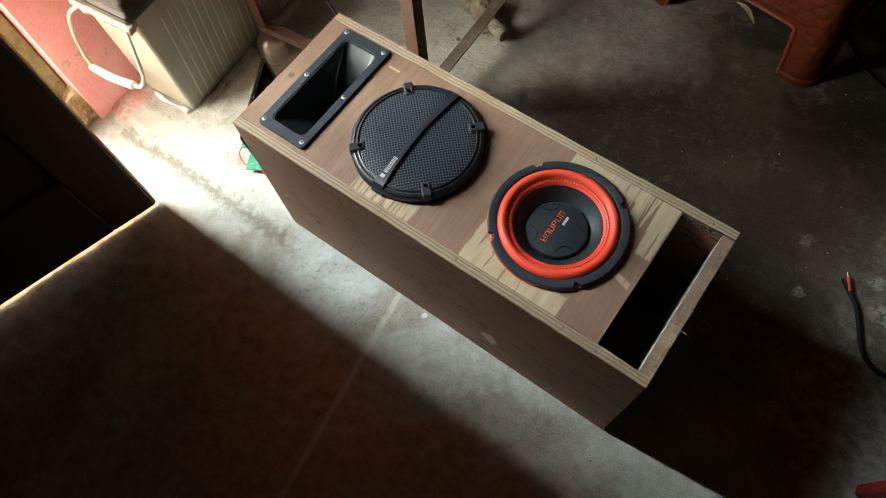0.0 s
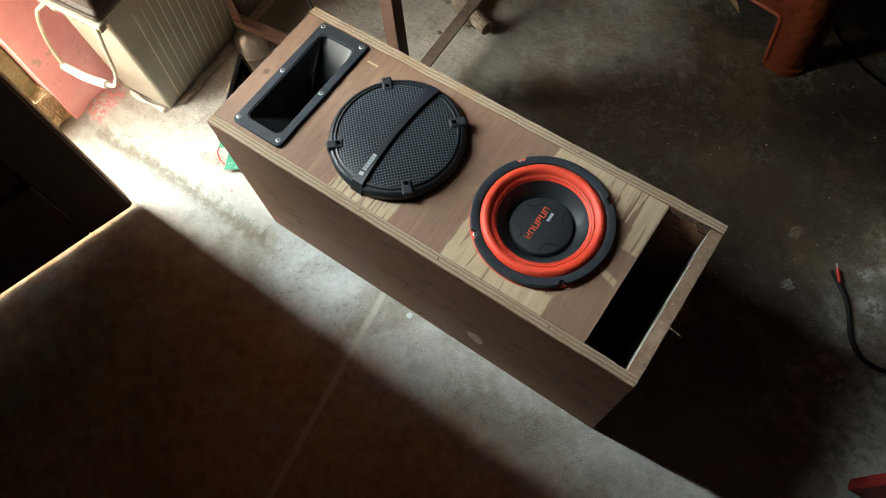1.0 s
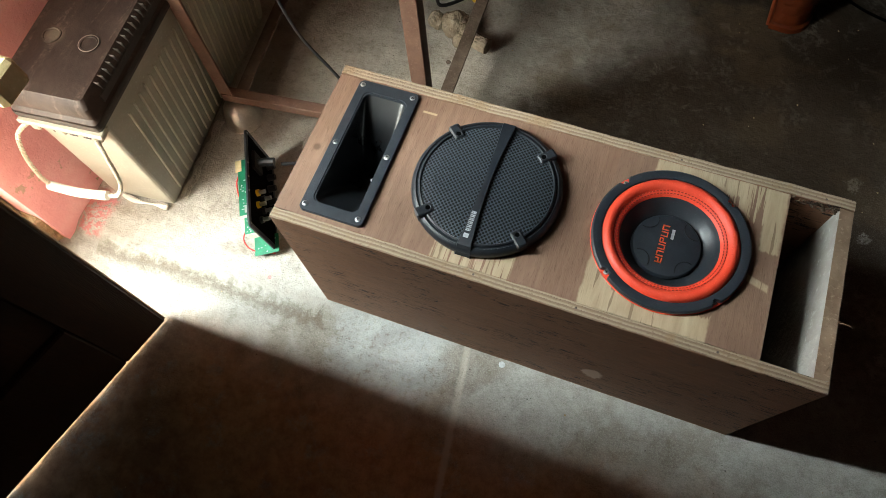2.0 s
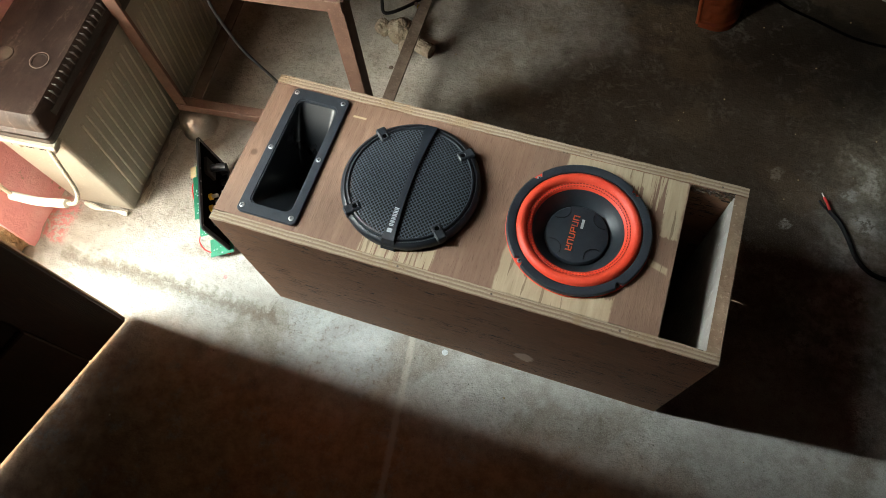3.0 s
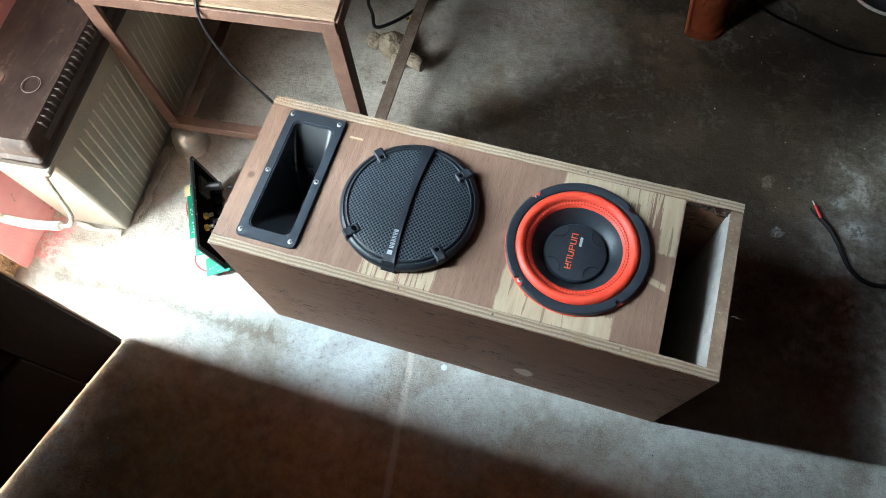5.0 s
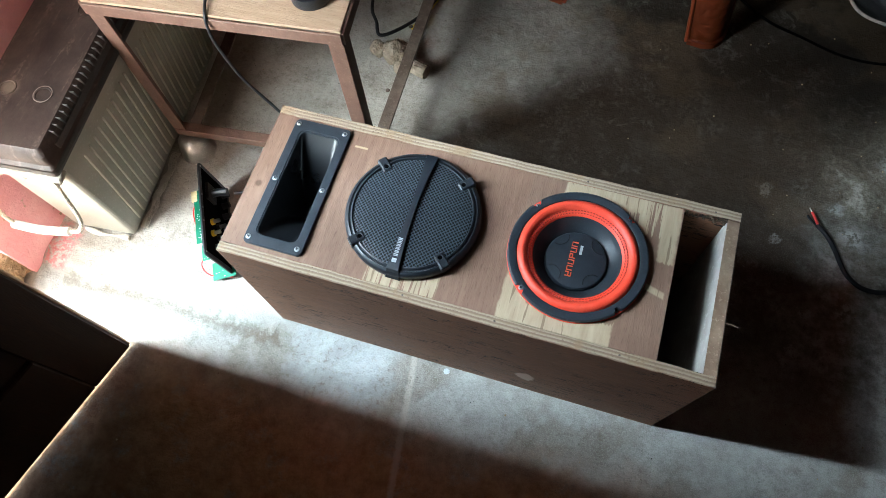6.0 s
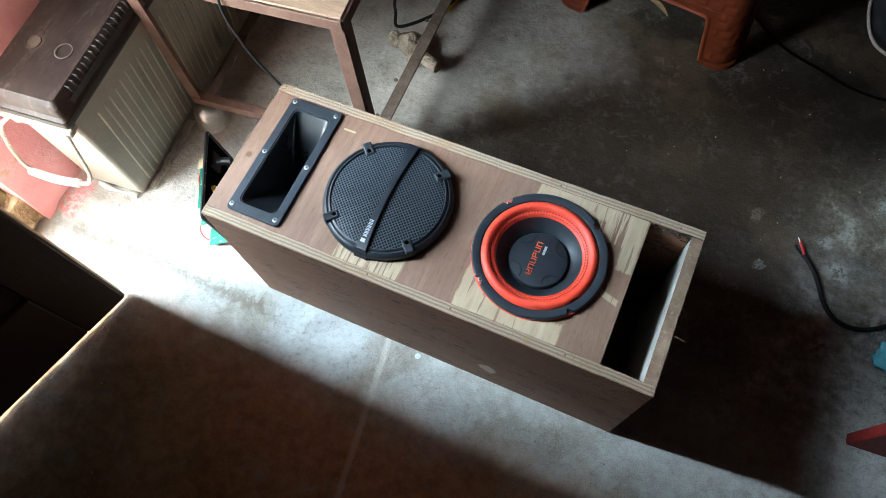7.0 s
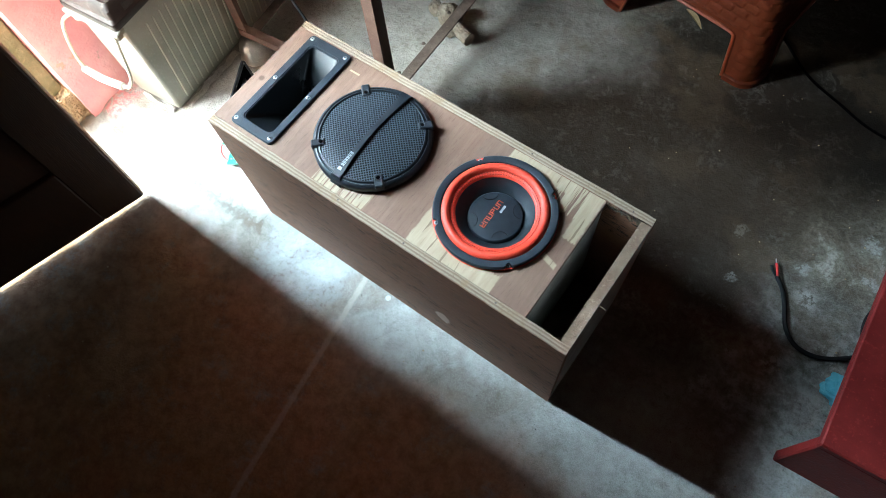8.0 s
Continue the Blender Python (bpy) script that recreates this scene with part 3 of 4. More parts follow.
def grid(xs, ys, hfun):
    bm = bmesh.new()
    rows = [[bm.verts.new((x, y, hfun(x, y))) for x in xs] for y in ys]
    for a, b in zip(rows, rows[1:]):
        for i in range(len(xs) - 1):
            bm.faces.new((a[i], a[i + 1], b[i + 1], b[i]))
    return bm


xs = [-0.74] + [-0.72 + 0.0085 * i for i in range(260)] + [1.6 + 0.1 * i for i in range(17)]
ys = [-2.6 + 0.1 * i for i in range(18)] + [-0.86 + 0.0085 * i for i in range(260)] + [1.4 + 0.1 * i for i in range(13)]
tagged(part("floor", grid(xs, ys, floor_height), CONCRETE, smooth=True), "worn grey concrete floor with dark stains, painted-in shade and a joint", "floor", kind="structure")

yard = grid([-60, -20, -8, -4, -2, -1.2, -0.74], [-60, -20, -8, -4, -2, -1, 0, 1, 2, 4, 8, 20, 60], lambda x, y: -0.02 if x < -0.75 else -0.012)
tagged(part("ground", yard, YARD), "sunlit concrete yard outside the doorway", "ground", kind="structure")

WX = -0.565  # inner face of the wall with the doorway
w = bmesh.new()
box(w, WX - 0.17, WX, -0.052, 2.6, -0.02, 2.7)
box(w, WX - 0.17, WX, -2.6, -1.13, -0.02, 2.7)
box(w, WX - 0.17, WX, -1.13, -0.052, 2.09, 2.7)
bmesh.ops.subdivide_edges(w, edges=[e for e in w.edges if e.calc_length() > 1], cuts=30, use_grid_fill=True)
rough_up(w, 0.004, 5)
tagged(part("wall_west", w, PINK), "rough pink limewashed wall with a doorway", "wall", kind="structure")
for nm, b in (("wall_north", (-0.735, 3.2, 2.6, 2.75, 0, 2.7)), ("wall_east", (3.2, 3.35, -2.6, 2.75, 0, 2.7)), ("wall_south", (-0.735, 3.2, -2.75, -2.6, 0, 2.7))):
    tagged(part(nm, boxed(*b), PAINT_DARK), "unseen room wall, dark to keep bounce light low", "wall", kind="structure")
tagged(part("ceiling", boxed(-0.735, 3.35, -2.75, 2.75, 2.7, 2.82), CEIL), "unseen ceiling, dark brown to keep bounce light low", "ceiling", kind="structure")

# wooden door frame, broken mortar at its foot
fr = bmesh.new()
box(fr, WX - 0.135, WX - 0.045, -0.118, -0.054, 0.075, 2.09, 0.004)
tagged(part("trim", fr, JAMB_GREEN), "worn green painted wooden door post", "door frame", kind="structure")
fr = bmesh.new()
box(fr, WX - 0.135, WX - 0.045, -1.13, -1.066, 0.0, 2.03, 0.004)
box(fr, WX - 0.135, WX - 0.045, -1.13, -0.054, 2.03, 2.09, 0.004)
tagged(part("trim", fr, JAMB_GREEN), "worn green painted wooden door frame", "door frame", kind="structure")
mo = bmesh.new()
box(mo, WX - 0.155, WX - 0.012, -0.112, -0.048, -0.02, 0.085)
bmesh.ops.subdivide_edges(mo, edges=mo.edges[:], cuts=9, use_grid_fill=True)
mo.normal_update()
rough_up(mo, 0.02, 24)
rough_up(mo, 0.008, 70)
tagged(part("mortar_base", mo, MORTAR, smooth=True), "crumbling brown mortar under the door post", "mortar", kind="structure")

tagged(part("wall_bracket", boxed(WX - 0.02, -0.275, -0.044, 0.006, 0.555, 0.600, bevel=0.006), CREAM), "cream painted wooden bracket on the pink wall", "bracket")

# ---- the door leaf, ajar ----
door = empty("door_1", "dark brown panelled wooden door standing ajar", "door", (-0.272, -0.143, 0), kind="structure")
door.rotation_euler = (0, 0, math.atan2(-0.963, -0.27))
DW, DT, DZ = 0.94, 0.034, 0.014
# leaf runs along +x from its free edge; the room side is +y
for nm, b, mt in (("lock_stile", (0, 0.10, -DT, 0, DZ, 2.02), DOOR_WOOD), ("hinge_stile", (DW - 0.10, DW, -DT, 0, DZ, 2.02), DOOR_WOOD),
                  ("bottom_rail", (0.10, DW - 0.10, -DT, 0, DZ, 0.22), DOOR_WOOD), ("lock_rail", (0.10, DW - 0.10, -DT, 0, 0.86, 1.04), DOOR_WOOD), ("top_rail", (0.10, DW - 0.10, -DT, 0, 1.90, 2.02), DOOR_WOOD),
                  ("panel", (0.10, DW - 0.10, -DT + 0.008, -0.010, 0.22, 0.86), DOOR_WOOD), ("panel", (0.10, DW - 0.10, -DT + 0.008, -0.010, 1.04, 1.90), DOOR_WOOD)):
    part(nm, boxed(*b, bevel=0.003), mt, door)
# added skin on the unseen side, warms the glow under the leaf
part("bounce_skin", boxed(0.002, DW, -DT - 0.004, -DT - 0.0005, DZ, 2.02, bevel=0.001), DOOR_OUT, door, "unseen outer skin added to warm the light under the door")
part("edge_strip", boxed(-0.003, 0.0005, -DT + 0.002, -0.002, DZ + 0.004, 2.016, bevel=0.001), DOOR_EDGE, door, "bare worn wooden edge")


# ---- speaker box ----
L, W, H, PT = 0.752, 0.267, 0.377, 0.0155
LEAN = 0.0072  # the side by the door leans out a little at its top
spk = empty("speaker_cabinet", "long unfinished plywood speaker cabinet lying on the floor", "speaker cabinet")
WC, GC = (0.531, 0.1315), (0.2762, 0.1285)


def panel(name, x0, x1, y0, y1, z0, z1, mats, pick, label="", cuts=0, lean=0.0):
    bm = boxed(x0, x1, y0, y1, z0, z1)
    if cuts:
        bmesh.ops.subdivide_edges(bm, edges=[e for e in bm.edges if e.calc_length() > 0.3], cuts=cuts)
    bm.normal_update()
    # slightly chipped arrises
    for v in bm.verts:
        if v.co.z > z1 - 1e-4:
            v.co.z += 0.0016 * noise.noise(v.co * 37) - 0.0004
            v.co.y += 0.0016 * noise.noise(v.co * 51 + Vector((5, 0, 0)))
    for f in bm.faces:
        f.material_index = pick(f.normal)
    for v in bm.verts:
        v.co.y -= lean * v.co.z / H
    return part(name, bm, mats, spk, label)


topface = lambda n: 1 if abs(n.z) > 0.5 else 0
panel("side_panel", 0, L, 0, PT, 0.0, H, (SIDE, EDGE_Y), topface, "orange-brown plywood side with a pale patch", 60, LEAN)
panel("side_panel", 0, L, W - PT, W, 0.0, H + 0.001, (SIDE, EDGE_Y), topface, "plywood side", 60)
panel("end_panel", L - 0.018, L, PT - LEAN + 0.0005, W - PT - 0.0005, 0.0, H - 0.001, (INSIDE, EDGE_X), topface, "plywood end with worn top edge", 12)
panel("end_panel", 0.001, PT, PT - LEAN + 0.0005, W - PT - 0.0005, 0.0, H - 0.0185, (SIDE, EDGE_X), topface)
panel("bottom_panel", PT + 0.0005, L - 0.0185, PT + 0.0005, W - PT - 0.0005, 0.002, 0.014, (SIDE, EDGE_X), topface)
panel("port_wall", 0.650, 0.6675, PT - LEAN + 0.0005, W - PT - 0.0005, 0.10, H - 0.0185, (INSIDE, EDGE_X), topface)
baffle = plate([(0.0, PT - LEAN + 0.0006), (0.670, PT - LEAN + 0.0006), (0.670, W - PT - 0.0004), (0.0, W - PT - 0.0004)],
               [circle(*WC, 0.090), circle(*GC, 0.085), round_rect(0.048, 0.121, 0.030, 0.229, 0.012)], H - 0.018, H - 0.0005)
part("baffle", baffle, TOP, spk, "brown plywood front board with torn pale veneer")
for x, y in ((0.30, 0.002), (0.62, 0.002), (0.52, 0.259), (0.33, 0.259), (0.715, 0.258), (0.44, 0.001)):
    part("nail_head", lathe([(0, 0.0006), (0.0016, 0.0004), (0.0018, -0.001)], 10, (x, y, H)), STEEL_DARK, spk)
for x, y, ln, a in ((0.70, 0.255, 0.022, 20), (0.752, 0.09, 0.018, -10), (0.735, 0.25, 0.012, 80), (0.745, 0.02, 0.010, 60)):
    part("splinter", tube([(x, y, H - 0.004), (x + ln * 0.5 * math.cos(radians(a)), y + ln * 0.5 * math.sin(radians(a)), H), (x + ln * math.cos(radians(a)), y + ln * math.sin(radians(a)), H - 0.001)], 0.0006, 3, 4), EDGE_X, spk)

chips = bmesh.new()
rng = random.Random(11)
for k in range(70):
    x, y = rng.uniform(0.672, 0.738), rng.uniform(0.2480, 0.2522)
    z = H - 0.001 - 0.012 * rng.random()
    r = rng.uniform(0.0005, 0.0015)
    box(chips, -r * 1.8, r * 1.8, -r, r, -r * 0.6, r * 0.6, m=Matrix.Translation((x, y, z)) @ pose(0, 0, 0, rng.uniform(0, 40), rng.uniform(0, 40), rng.uniform(0, 180)))
part("torn_fibres", chips, DARK_CHIP, spk, "dark torn wood fibres at the open end")


def horn(parent):
    z = H - 0.0003
    o = round_rect(0.0355, 0.1325, 0.0155, 0.2465, 0.008)
    i = round_rect(0.0525, 0.1170, 0.0345, 0.2255, 0.011)
    ring = lambda pts, zz: [(x, y, zz) for x, y in pts]
    sc = lambda pts, sx, sy: [(0.0845 + (x - 0.0845) * sx, 0.1305 + (y - 0.1305) * sy) for x, y in pts]
    h = new("horn_tweeter")
    h.parent = parent
    h["label"] = "black plastic rectangular horn with six screws"
    part("flange", loft([ring(o, z), ring(o, z + 0.0045), ring(sc(o, 0.982, 0.992), z + 0.0055), ring(sc(o, 0.975, 0.990), z + 0.0055), ring(sc(i, 1.10, 1.032), z + 0.0055), ring(sc(i, 1.085, 1.028), z + 0.0042), ring(sc(i, 1.03, 1.010), z + 0.0040), ring(i, z + 0.001)]), FRAME_BLACK, h, smooth=True)
    deep = []
    for q in [k / 9 for k in range(10)]:
        sx = 1 - 0.50 * q ** 1.1
        sy = 1 - 0.86 * (1 - (1 - q) ** 1.7)
        deep.append(ring(sc(i, sx, sy), z + 0.001 - 0.105 * q))
    part("horn_throat", loft(deep, cap_last=True), HORN_BLACK, h, "smooth glossy black throat", smooth=True)
    for x, y in ((0.0425, 0.2375), (0.1230, 0.2370), (0.0425, 0.0255), (0.1235, 0.0255), (0.0430, 0.1310), (0.1245, 0.1300)):
        screw((x, y, z + 0.0052), h)
    # shiny stud, its glint put in as white colour; stem added
    part("throat_stud", lathe([(0, 0.0), (0.0020, -0.0005), (0.0030, -0.002), (0.0030, -0.004), (0.0018, -0.006), (0.0018, -0.05)], 14, (0.0985, 0.116, z - 0.050)), TUBE, h, smooth=True)


def grille(parent):
    cx, cy = GC
    z = H - 0.0004
    g = new("midrange_speaker")
    g.parent = parent
    g["label"] = "round speaker under a black perforated guard with a strap"
    part("guard_rim", lathe([(0.084, z - 0.01), (0.1035, z), (0.1055, z + 0.004), (0.1050, z + 0.011), (0.1020, z + 0.0150), (0.0985, z + 0.0165), (0.0975, z + 0.0150), (0.0955, z + 0.0150), (0.0945, z + 0.0180), (0.0925, z + 0.0188), (0.091, z + 0.016)], 96, (cx, cy, 0)), BLACK, g, smooth=True)
    part("guard_mesh", lathe([(0.0935, z + 0.0155), (0.085, z + 0.018), (0.06, z + 0.0215), (0.03, z + 0.0235), (0, z + 0.024)], 96, (cx, cy, 0)), GRILLE, g, "finely perforated black metal", smooth=True)
    # strap runs across, wide at both feet
    b = bmesh.new()
    n = 26
    rows = []
    for k in range(n + 1):
        s = -1 + 2 * k / n
        yy = s * 0.1075
        hw = 0.0050 + 0.0068 * abs(s) ** 1.8
        zz = z + 0.0285 - 0.0095 * abs(s) ** 2.5 - (0.016 if abs(s) > 0.985 else 0)
        off = 0.0012
        rows.append([b.verts.new((cx + off + hw * u, cy + yy, zz + dz)) for u, dz in ((-1, -0.006), (-0.85, 0), (0.85, 0), (1, -0.006))])
    for a, c in zip(rows, rows[1:]):
        for i in range(3):
            b.faces.new((a[i], a[i + 1], c[i + 1], c[i]))
    strap = part("strap", b, BLACK, g)
    lab = bmesh.new()
    for k in range(6):
        y0 = cy - 0.079 + k * 0.0050
        for d in (0.0, 0.0023):
            box(lab, cx - 0.0038, cx + 0.0030, y0 + d, y0 + d + 0.0013, z + 0.0225 + 0.0005 * k, z + 0.0246 + 0.0006 * k)
        box(lab, cx - 0.0004 * (k % 3), cx + 0.0012, y0, y0 + 0.0036, z + 0.0225 + 0.0005 * k, z + 0.0246 + 0.0006 * k)
    box(lab, cx - 0.0040, cx + 0.0032, cy - 0.0885, cy - 0.0815, z + 0.0215, z + 0.0236)
    part("brand_mark", lab, LOGO_WHITE, strap, "pale printed bars")
    for x, y in ((0.2120, 0.1920), (0.3380, 0.1910), (0.2130, 0.0670), (0.3400, 0.0655)):
        a = math.degrees(math.atan2(y - cy, x - cx))
        m = Matrix.Translation((cx, cy, z)) @ pose(0, 0, 0, 0, 0, a)
        c = boxed(0.081, 0.1068, -0.0078, 0.0078, 0.003, 0.0205, bevel=0.0022, m=m)
        tab = part("clip_tab", c, BLACK, g)
        q = m @ Vector((0.0885, 0, 0.0207))
        part("screw_hole", lathe([(0.0036, 0.0), (0.0045, 0.0006), (0.0045, -0.002)], 16, q), BLACK, tab)
        # flat near-black disc painting the dark inside the hole
        part("screw", lathe([(0, 0.0003), (0.0032, 0.0003), (0.0036, -0.001)], 12, q), HOLE, tab)


def woofer(parent):
    cx, cy = WC
    z = H - 0.0004
    wf = new("woofer")
    wf.parent = parent
    wf["label"] = "woofer with a bright orange-red surround and black cone"
    part("basket_rim", lathe([(0.089, z - 0.02), (0.1025, z), (0.1045, z + 0.0012), (0.1040, z + 0.0028), (0.090, z + 0.0032)], 96, (cx, cy, 0)), ORANGE, wf, "thin orange-red basket edge", smooth=True)
    # gasket ring with screw notches
    notch = [math.atan2(y - cy, x - cx) for x, y in ((0.4530, 0.1985), (0.5945, 0.2075), (0.4615, 0.0575), (0.6010, 0.0640))]
    b = bmesh.new()
    n = 160
    rows = []
    for i in range(n):
        a = 2 * math.pi * i / n
        cut = any(abs((a - t + math.pi) % (2 * math.pi) - math.pi) < 0.055 for t in notch)
        prof = ((0.0895, 0.006), (0.0902, 0.0092), (0.0925, 0.0102), (0.0960 if cut else 0.1015, 0.0100), (0.0965 if cut else 0.1035, 0.0080), (0.0965 if cut else 0.1035, 0.0030))
        rows.append([b.verts.new((cx + r * math.cos(a), cy + r * math.sin(a), z + h)) for r, h in prof])
    for i in range(n):
        p, q = rows[i], rows[(i + 1) % n]
        for k in range(5):
            b.faces.new((p[k], p[k + 1], q[k + 1], q[k]))
    part("gasket", b, GASKET, wf, "black rubber gasket ring", smooth=True)
    for t in notch:
        screw((cx + 0.0985 * math.cos(t), cy + 0.0985 * math.sin(t), z + 0.0042), wf, 0.0036)
    prof = [(0.0900, z + 0.006)] + [(0.0900 - 0.0165 * k / 12, z + 0.0065 + 0.0068 * math.sin(math.pi * k / 12) ** 0.75) for k in range(13)]
    prof += [(0.0730, z + 0.0068), (0.0700, z + 0.0058), (0.0672, z + 0.0040), (0.0655, z + 0.0012)]
    part("surround", lathe(prof, 96, (cx, cy, 0)), ORANGE, wf, "bright orange-red rolled surround", smooth=True)
    st = bmesh.new()
    for r, zz in ((0.0727, z + 0.0064), (0.0692, z + 0.0049)):
        for i in range(96):
            m = Matrix.Translation((cx, cy, 0)) @ pose(0, 0, 0, 0, 0, 360 * i / 96)
            box(st, r - 0.0005, r + 0.0005, -0.0013, 0.0013, zz, zz + 0.0009, m=m)
    part("stitching", st, STITCH, wf)
    part("cone", lathe([(0.0660, z + 0.0018), (0.0640, z - 0.0020), (0.060, z - 0.0085), (0.052, z - 0.0165), (0.046, z - 0.0230), (0.040, z - 0.029)], 96, (cx, cy, 0)), CONE, wf, "glossy black paper cone", smooth=True)
    cap = part("dust_cap", lathe([(0.0468, z - 0.0215), (0.0462, z - 0.0160), (0.0445, z - 0.0140), (0.033, z - 0.0118), (0.016, z - 0.0107), (0, z - 0.0102)], 80, (cx, cy, 0)), FRAME_BLACK, wf, "black textured dust cap", smooth=True)
    for a in (45, 135, 225, 315):
        c = Vector((cx + 0.045 * math.cos(radians(a)), cy + 0.045 * math.sin(radians(a)), 0))
        arc = []
        for t in range(-5, 6):
            ang = radians(a + 180 + t * 13)
            p = c + Vector((0.0145 * math.cos(ang), 0.0145 * math.sin(ang), 0))
            rr = min(0.0445, (p - Vector((cx, cy, 0))).length)
            arc.append((p.x, p.y, z - 0.0098 - 0.0034 * (rr / 0.0445) ** 2.6))
        part("cap_groove", tube(arc, 0.0007, 2, 5), RUBBER, cap)
    # mark on the cap: orange strokes in a row, small white bar
    lg = bmesh.new()
    for k in range(6):
        y0 = cy - 0.0300 + 0.0099 * k
        zz = z - 0.0100
        for dx0, dx1, dy0, dy1 in ((-0.0046, 0.0046, 0, 0.0014), (-0.0046, 0.0046 if k % 3 else 0.0, 0.0062, 0.0076), (-0.0046 if k % 2 else 0.0032, -0.0032 if k % 2 else 0.0046, 0, 0.0076), (-0.0007, 0.0007, 0, 0.0076 if k % 3 == 0 else 0.0014)):
            box(lg, cx - 0.0065 + dx0, cx - 0.0065 + dx1, y0 + dy0, y0 + dy1, zz - 0.0012, zz + 0.0003)
    part("brand_mark", lg, LOGO_ORANGE, cap, "orange printed strokes")
    part("brand_bar", boxed(cx + 0.0022, cx + 0.0062, cy + 0.0085, cy + 0.0235, z - 0.0122, z - 0.0103), LOGO_WHITE, cap)


horn(spk)
grille(spk)
woofer(spk)


# ---- inverter battery by the wall ----
def battery():
    bt = empty("inverter_battery", "beige ribbed inverter battery with a dusty brown lid", "battery", (-0.386, 0.086, 0))
    bt.rotation_euler = (0, 0, radians(5.2))
    off = Matrix.Translation((0.386, -0.086, 0))
    x0, x1, y0, y1, zt = -0.530, -0.386, 0.086, 0.60, 0.318

    def loop(e, z, ef=None):
        ef = e if ef is None else ef
        return [(x, y, z) for x, y in round_rect(x0 + min(e, 0.036) * 0.8, x1 + e, y0 - ef, y1 + e, 0.008, 3)]

    def add(name, bm, mat, parent=bt, label="", smooth=False):
        bmesh.ops.transform(bm, matrix=off, verts=bm.verts[:])
        return part(name, bm, mat, parent, label, smooth)

    add("case", loft([loop(0, 0.004), loop(0.004, 0.03, 0.003), loop(0.032, zt, 0.022), loop(0.033, zt + 0.012, 0.026)], True, True), CASE, label="ribbed beige plastic case")
    lean = math.atan2(0.0285, 0.30)
    for k in range(26):
        y = y0 + 0.034 + k * 0.0205
        if y > y1 - 0.02:
            break
        b = bmesh.new()
        box(b, -0.001, 0.0042, -0.0015, 0.0015, 0, 0.268, 0.0010, m=Matrix.Translation((x1 + 0.0038, y, 0.022)) @ pose(0, 0, 0, 0, math.degrees(lean), 0))
        add("rib", b, RIB)
    lid = add("lid", loft([loop(0.036, zt + 0.012, 0.030), loop(0.040, zt + 0.016, 0.034), loop(0.042, zt + 0.034, 0.036), loop(0.038, zt + 0.040, 0.030), loop(0.037, zt + 0.060, 0.028), loop(0.028, zt + 0.072, 0.018)], True, True), LID, label="dusty dark brown lid", smooth=True)
    add("lid_band", loft([loop(0.0425, zt + 0.018, 0.0375), loop(0.0435, zt + 0.024, 0.0385), loop(0.0428, zt + 0.031, 0.0375)]), LID_DARK, lid)
    add("vent_skirt", boxed(x1 + 0.030, x1 + 0.0395, y0 + 0.004, y1 + 0.02, zt + 0.036, zt + 0.058, bevel=0.004), LID_DARK, lid)
    for k in range(36):
        y = y0 + 0.02 + k * 0.0135
        b = boxed(x1 + 0.020, x1 + 0.0392, y, y + 0.0024, zt + 0.046, zt + 0.0705, bevel=0.0008)
        add("vent_rib", b, LID_DARK, lid)
    for x, y, r in ((-0.396, 0.172, 0.016), (-0.466, 0.176, 0.016), (-0.400, 0.36, 0.016)):
        add("filler_cap", lathe([(r, -0.001), (r, 0.0018), (r - 0.0025, 0.0022), (r - 0.0035, 0.0006), (0, 0.0008)], 32, (x, y, zt + 0.072)), LID, lid, smooth=True)
    add("dust_ring", lathe([(0.0157, 0.0024), (0.0163, 0.0027), (0.0172, 0.0023)], 32, (-0.396, 0.172, zt + 0.0722)), DUST, lid)
    for x in (-0.487, -0.44, -0.372):
        add("rope_lug", boxed(x - 0.008, x + 0.008, y0 - 0.036, y0 - 0.015, zt - 0.022, zt + 0.010, bevel=0.002), CASE)
    def rope(pts):
        line = smooth_line(pts, 14)
        bm = bmesh.new()
        for k in range(3):
            tw = []
            for i, p in enumerate(line):
                d = (line[min(i + 1, len(line) - 1)] - line[max(i - 1, 0)]).normalized()
                s = d.cross(Vector((0, 1, 0.1))).normalized()
                u = s.cross(d)
                a = 2 * math.pi * k / 3 + i * 0.85
                tw.append(p + 0.0020 * (math.cos(a) * s + math.sin(a) * u))
            join(bm, tube(tw, 0.0025, 1, 6))
        return bm

    add("rope_handle", rope([(-0.372, 0.052, 0.315), (-0.369, 0.040, 0.27), (-0.376, 0.028, 0.20), (-0.398, 0.020, 0.160), (-0.420, 0.018, 0.150)]), ROPE, label="off-white twisted rope")
    add("rope_handle", rope([(-0.490, 0.052, 0.318), (-0.522, 0.036, 0.29), (-0.545, 0.026, 0.23), (-0.556, 0.020, 0.170), (-0.552, 0.018, 0.140)]), ROPE, label="off-white twisted rope")
    add("handle_tube", tube([(-0.556, 0.018, 0.134), (-0.49, 0.014, 0.141), (-0.425, 0.018, 0.148)], 0.009, 6, 14), TUBE, label="white plastic grip tube", smooth=True)
    add("front_lip", boxed(x0 + 0.026, x1 + 0.040, y0 - 0.042, y0 - 0.018, zt + 0.001, zt + 0.011, bevel=0.002), CASE)
    # date written by hand
    cu = bpy.data.curves.new("date", "FONT")
    cu.body, cu.size, cu.extrude = "19 Mar 2021", 0.0185, 0.0004
    ob = new("date", cu)
    dg = bpy.context.evaluated_depsgraph_get()
    me = bpy.data.meshes.new_from_object(ob.evaluated_get(dg))
    bpy.data.objects.remove(ob)
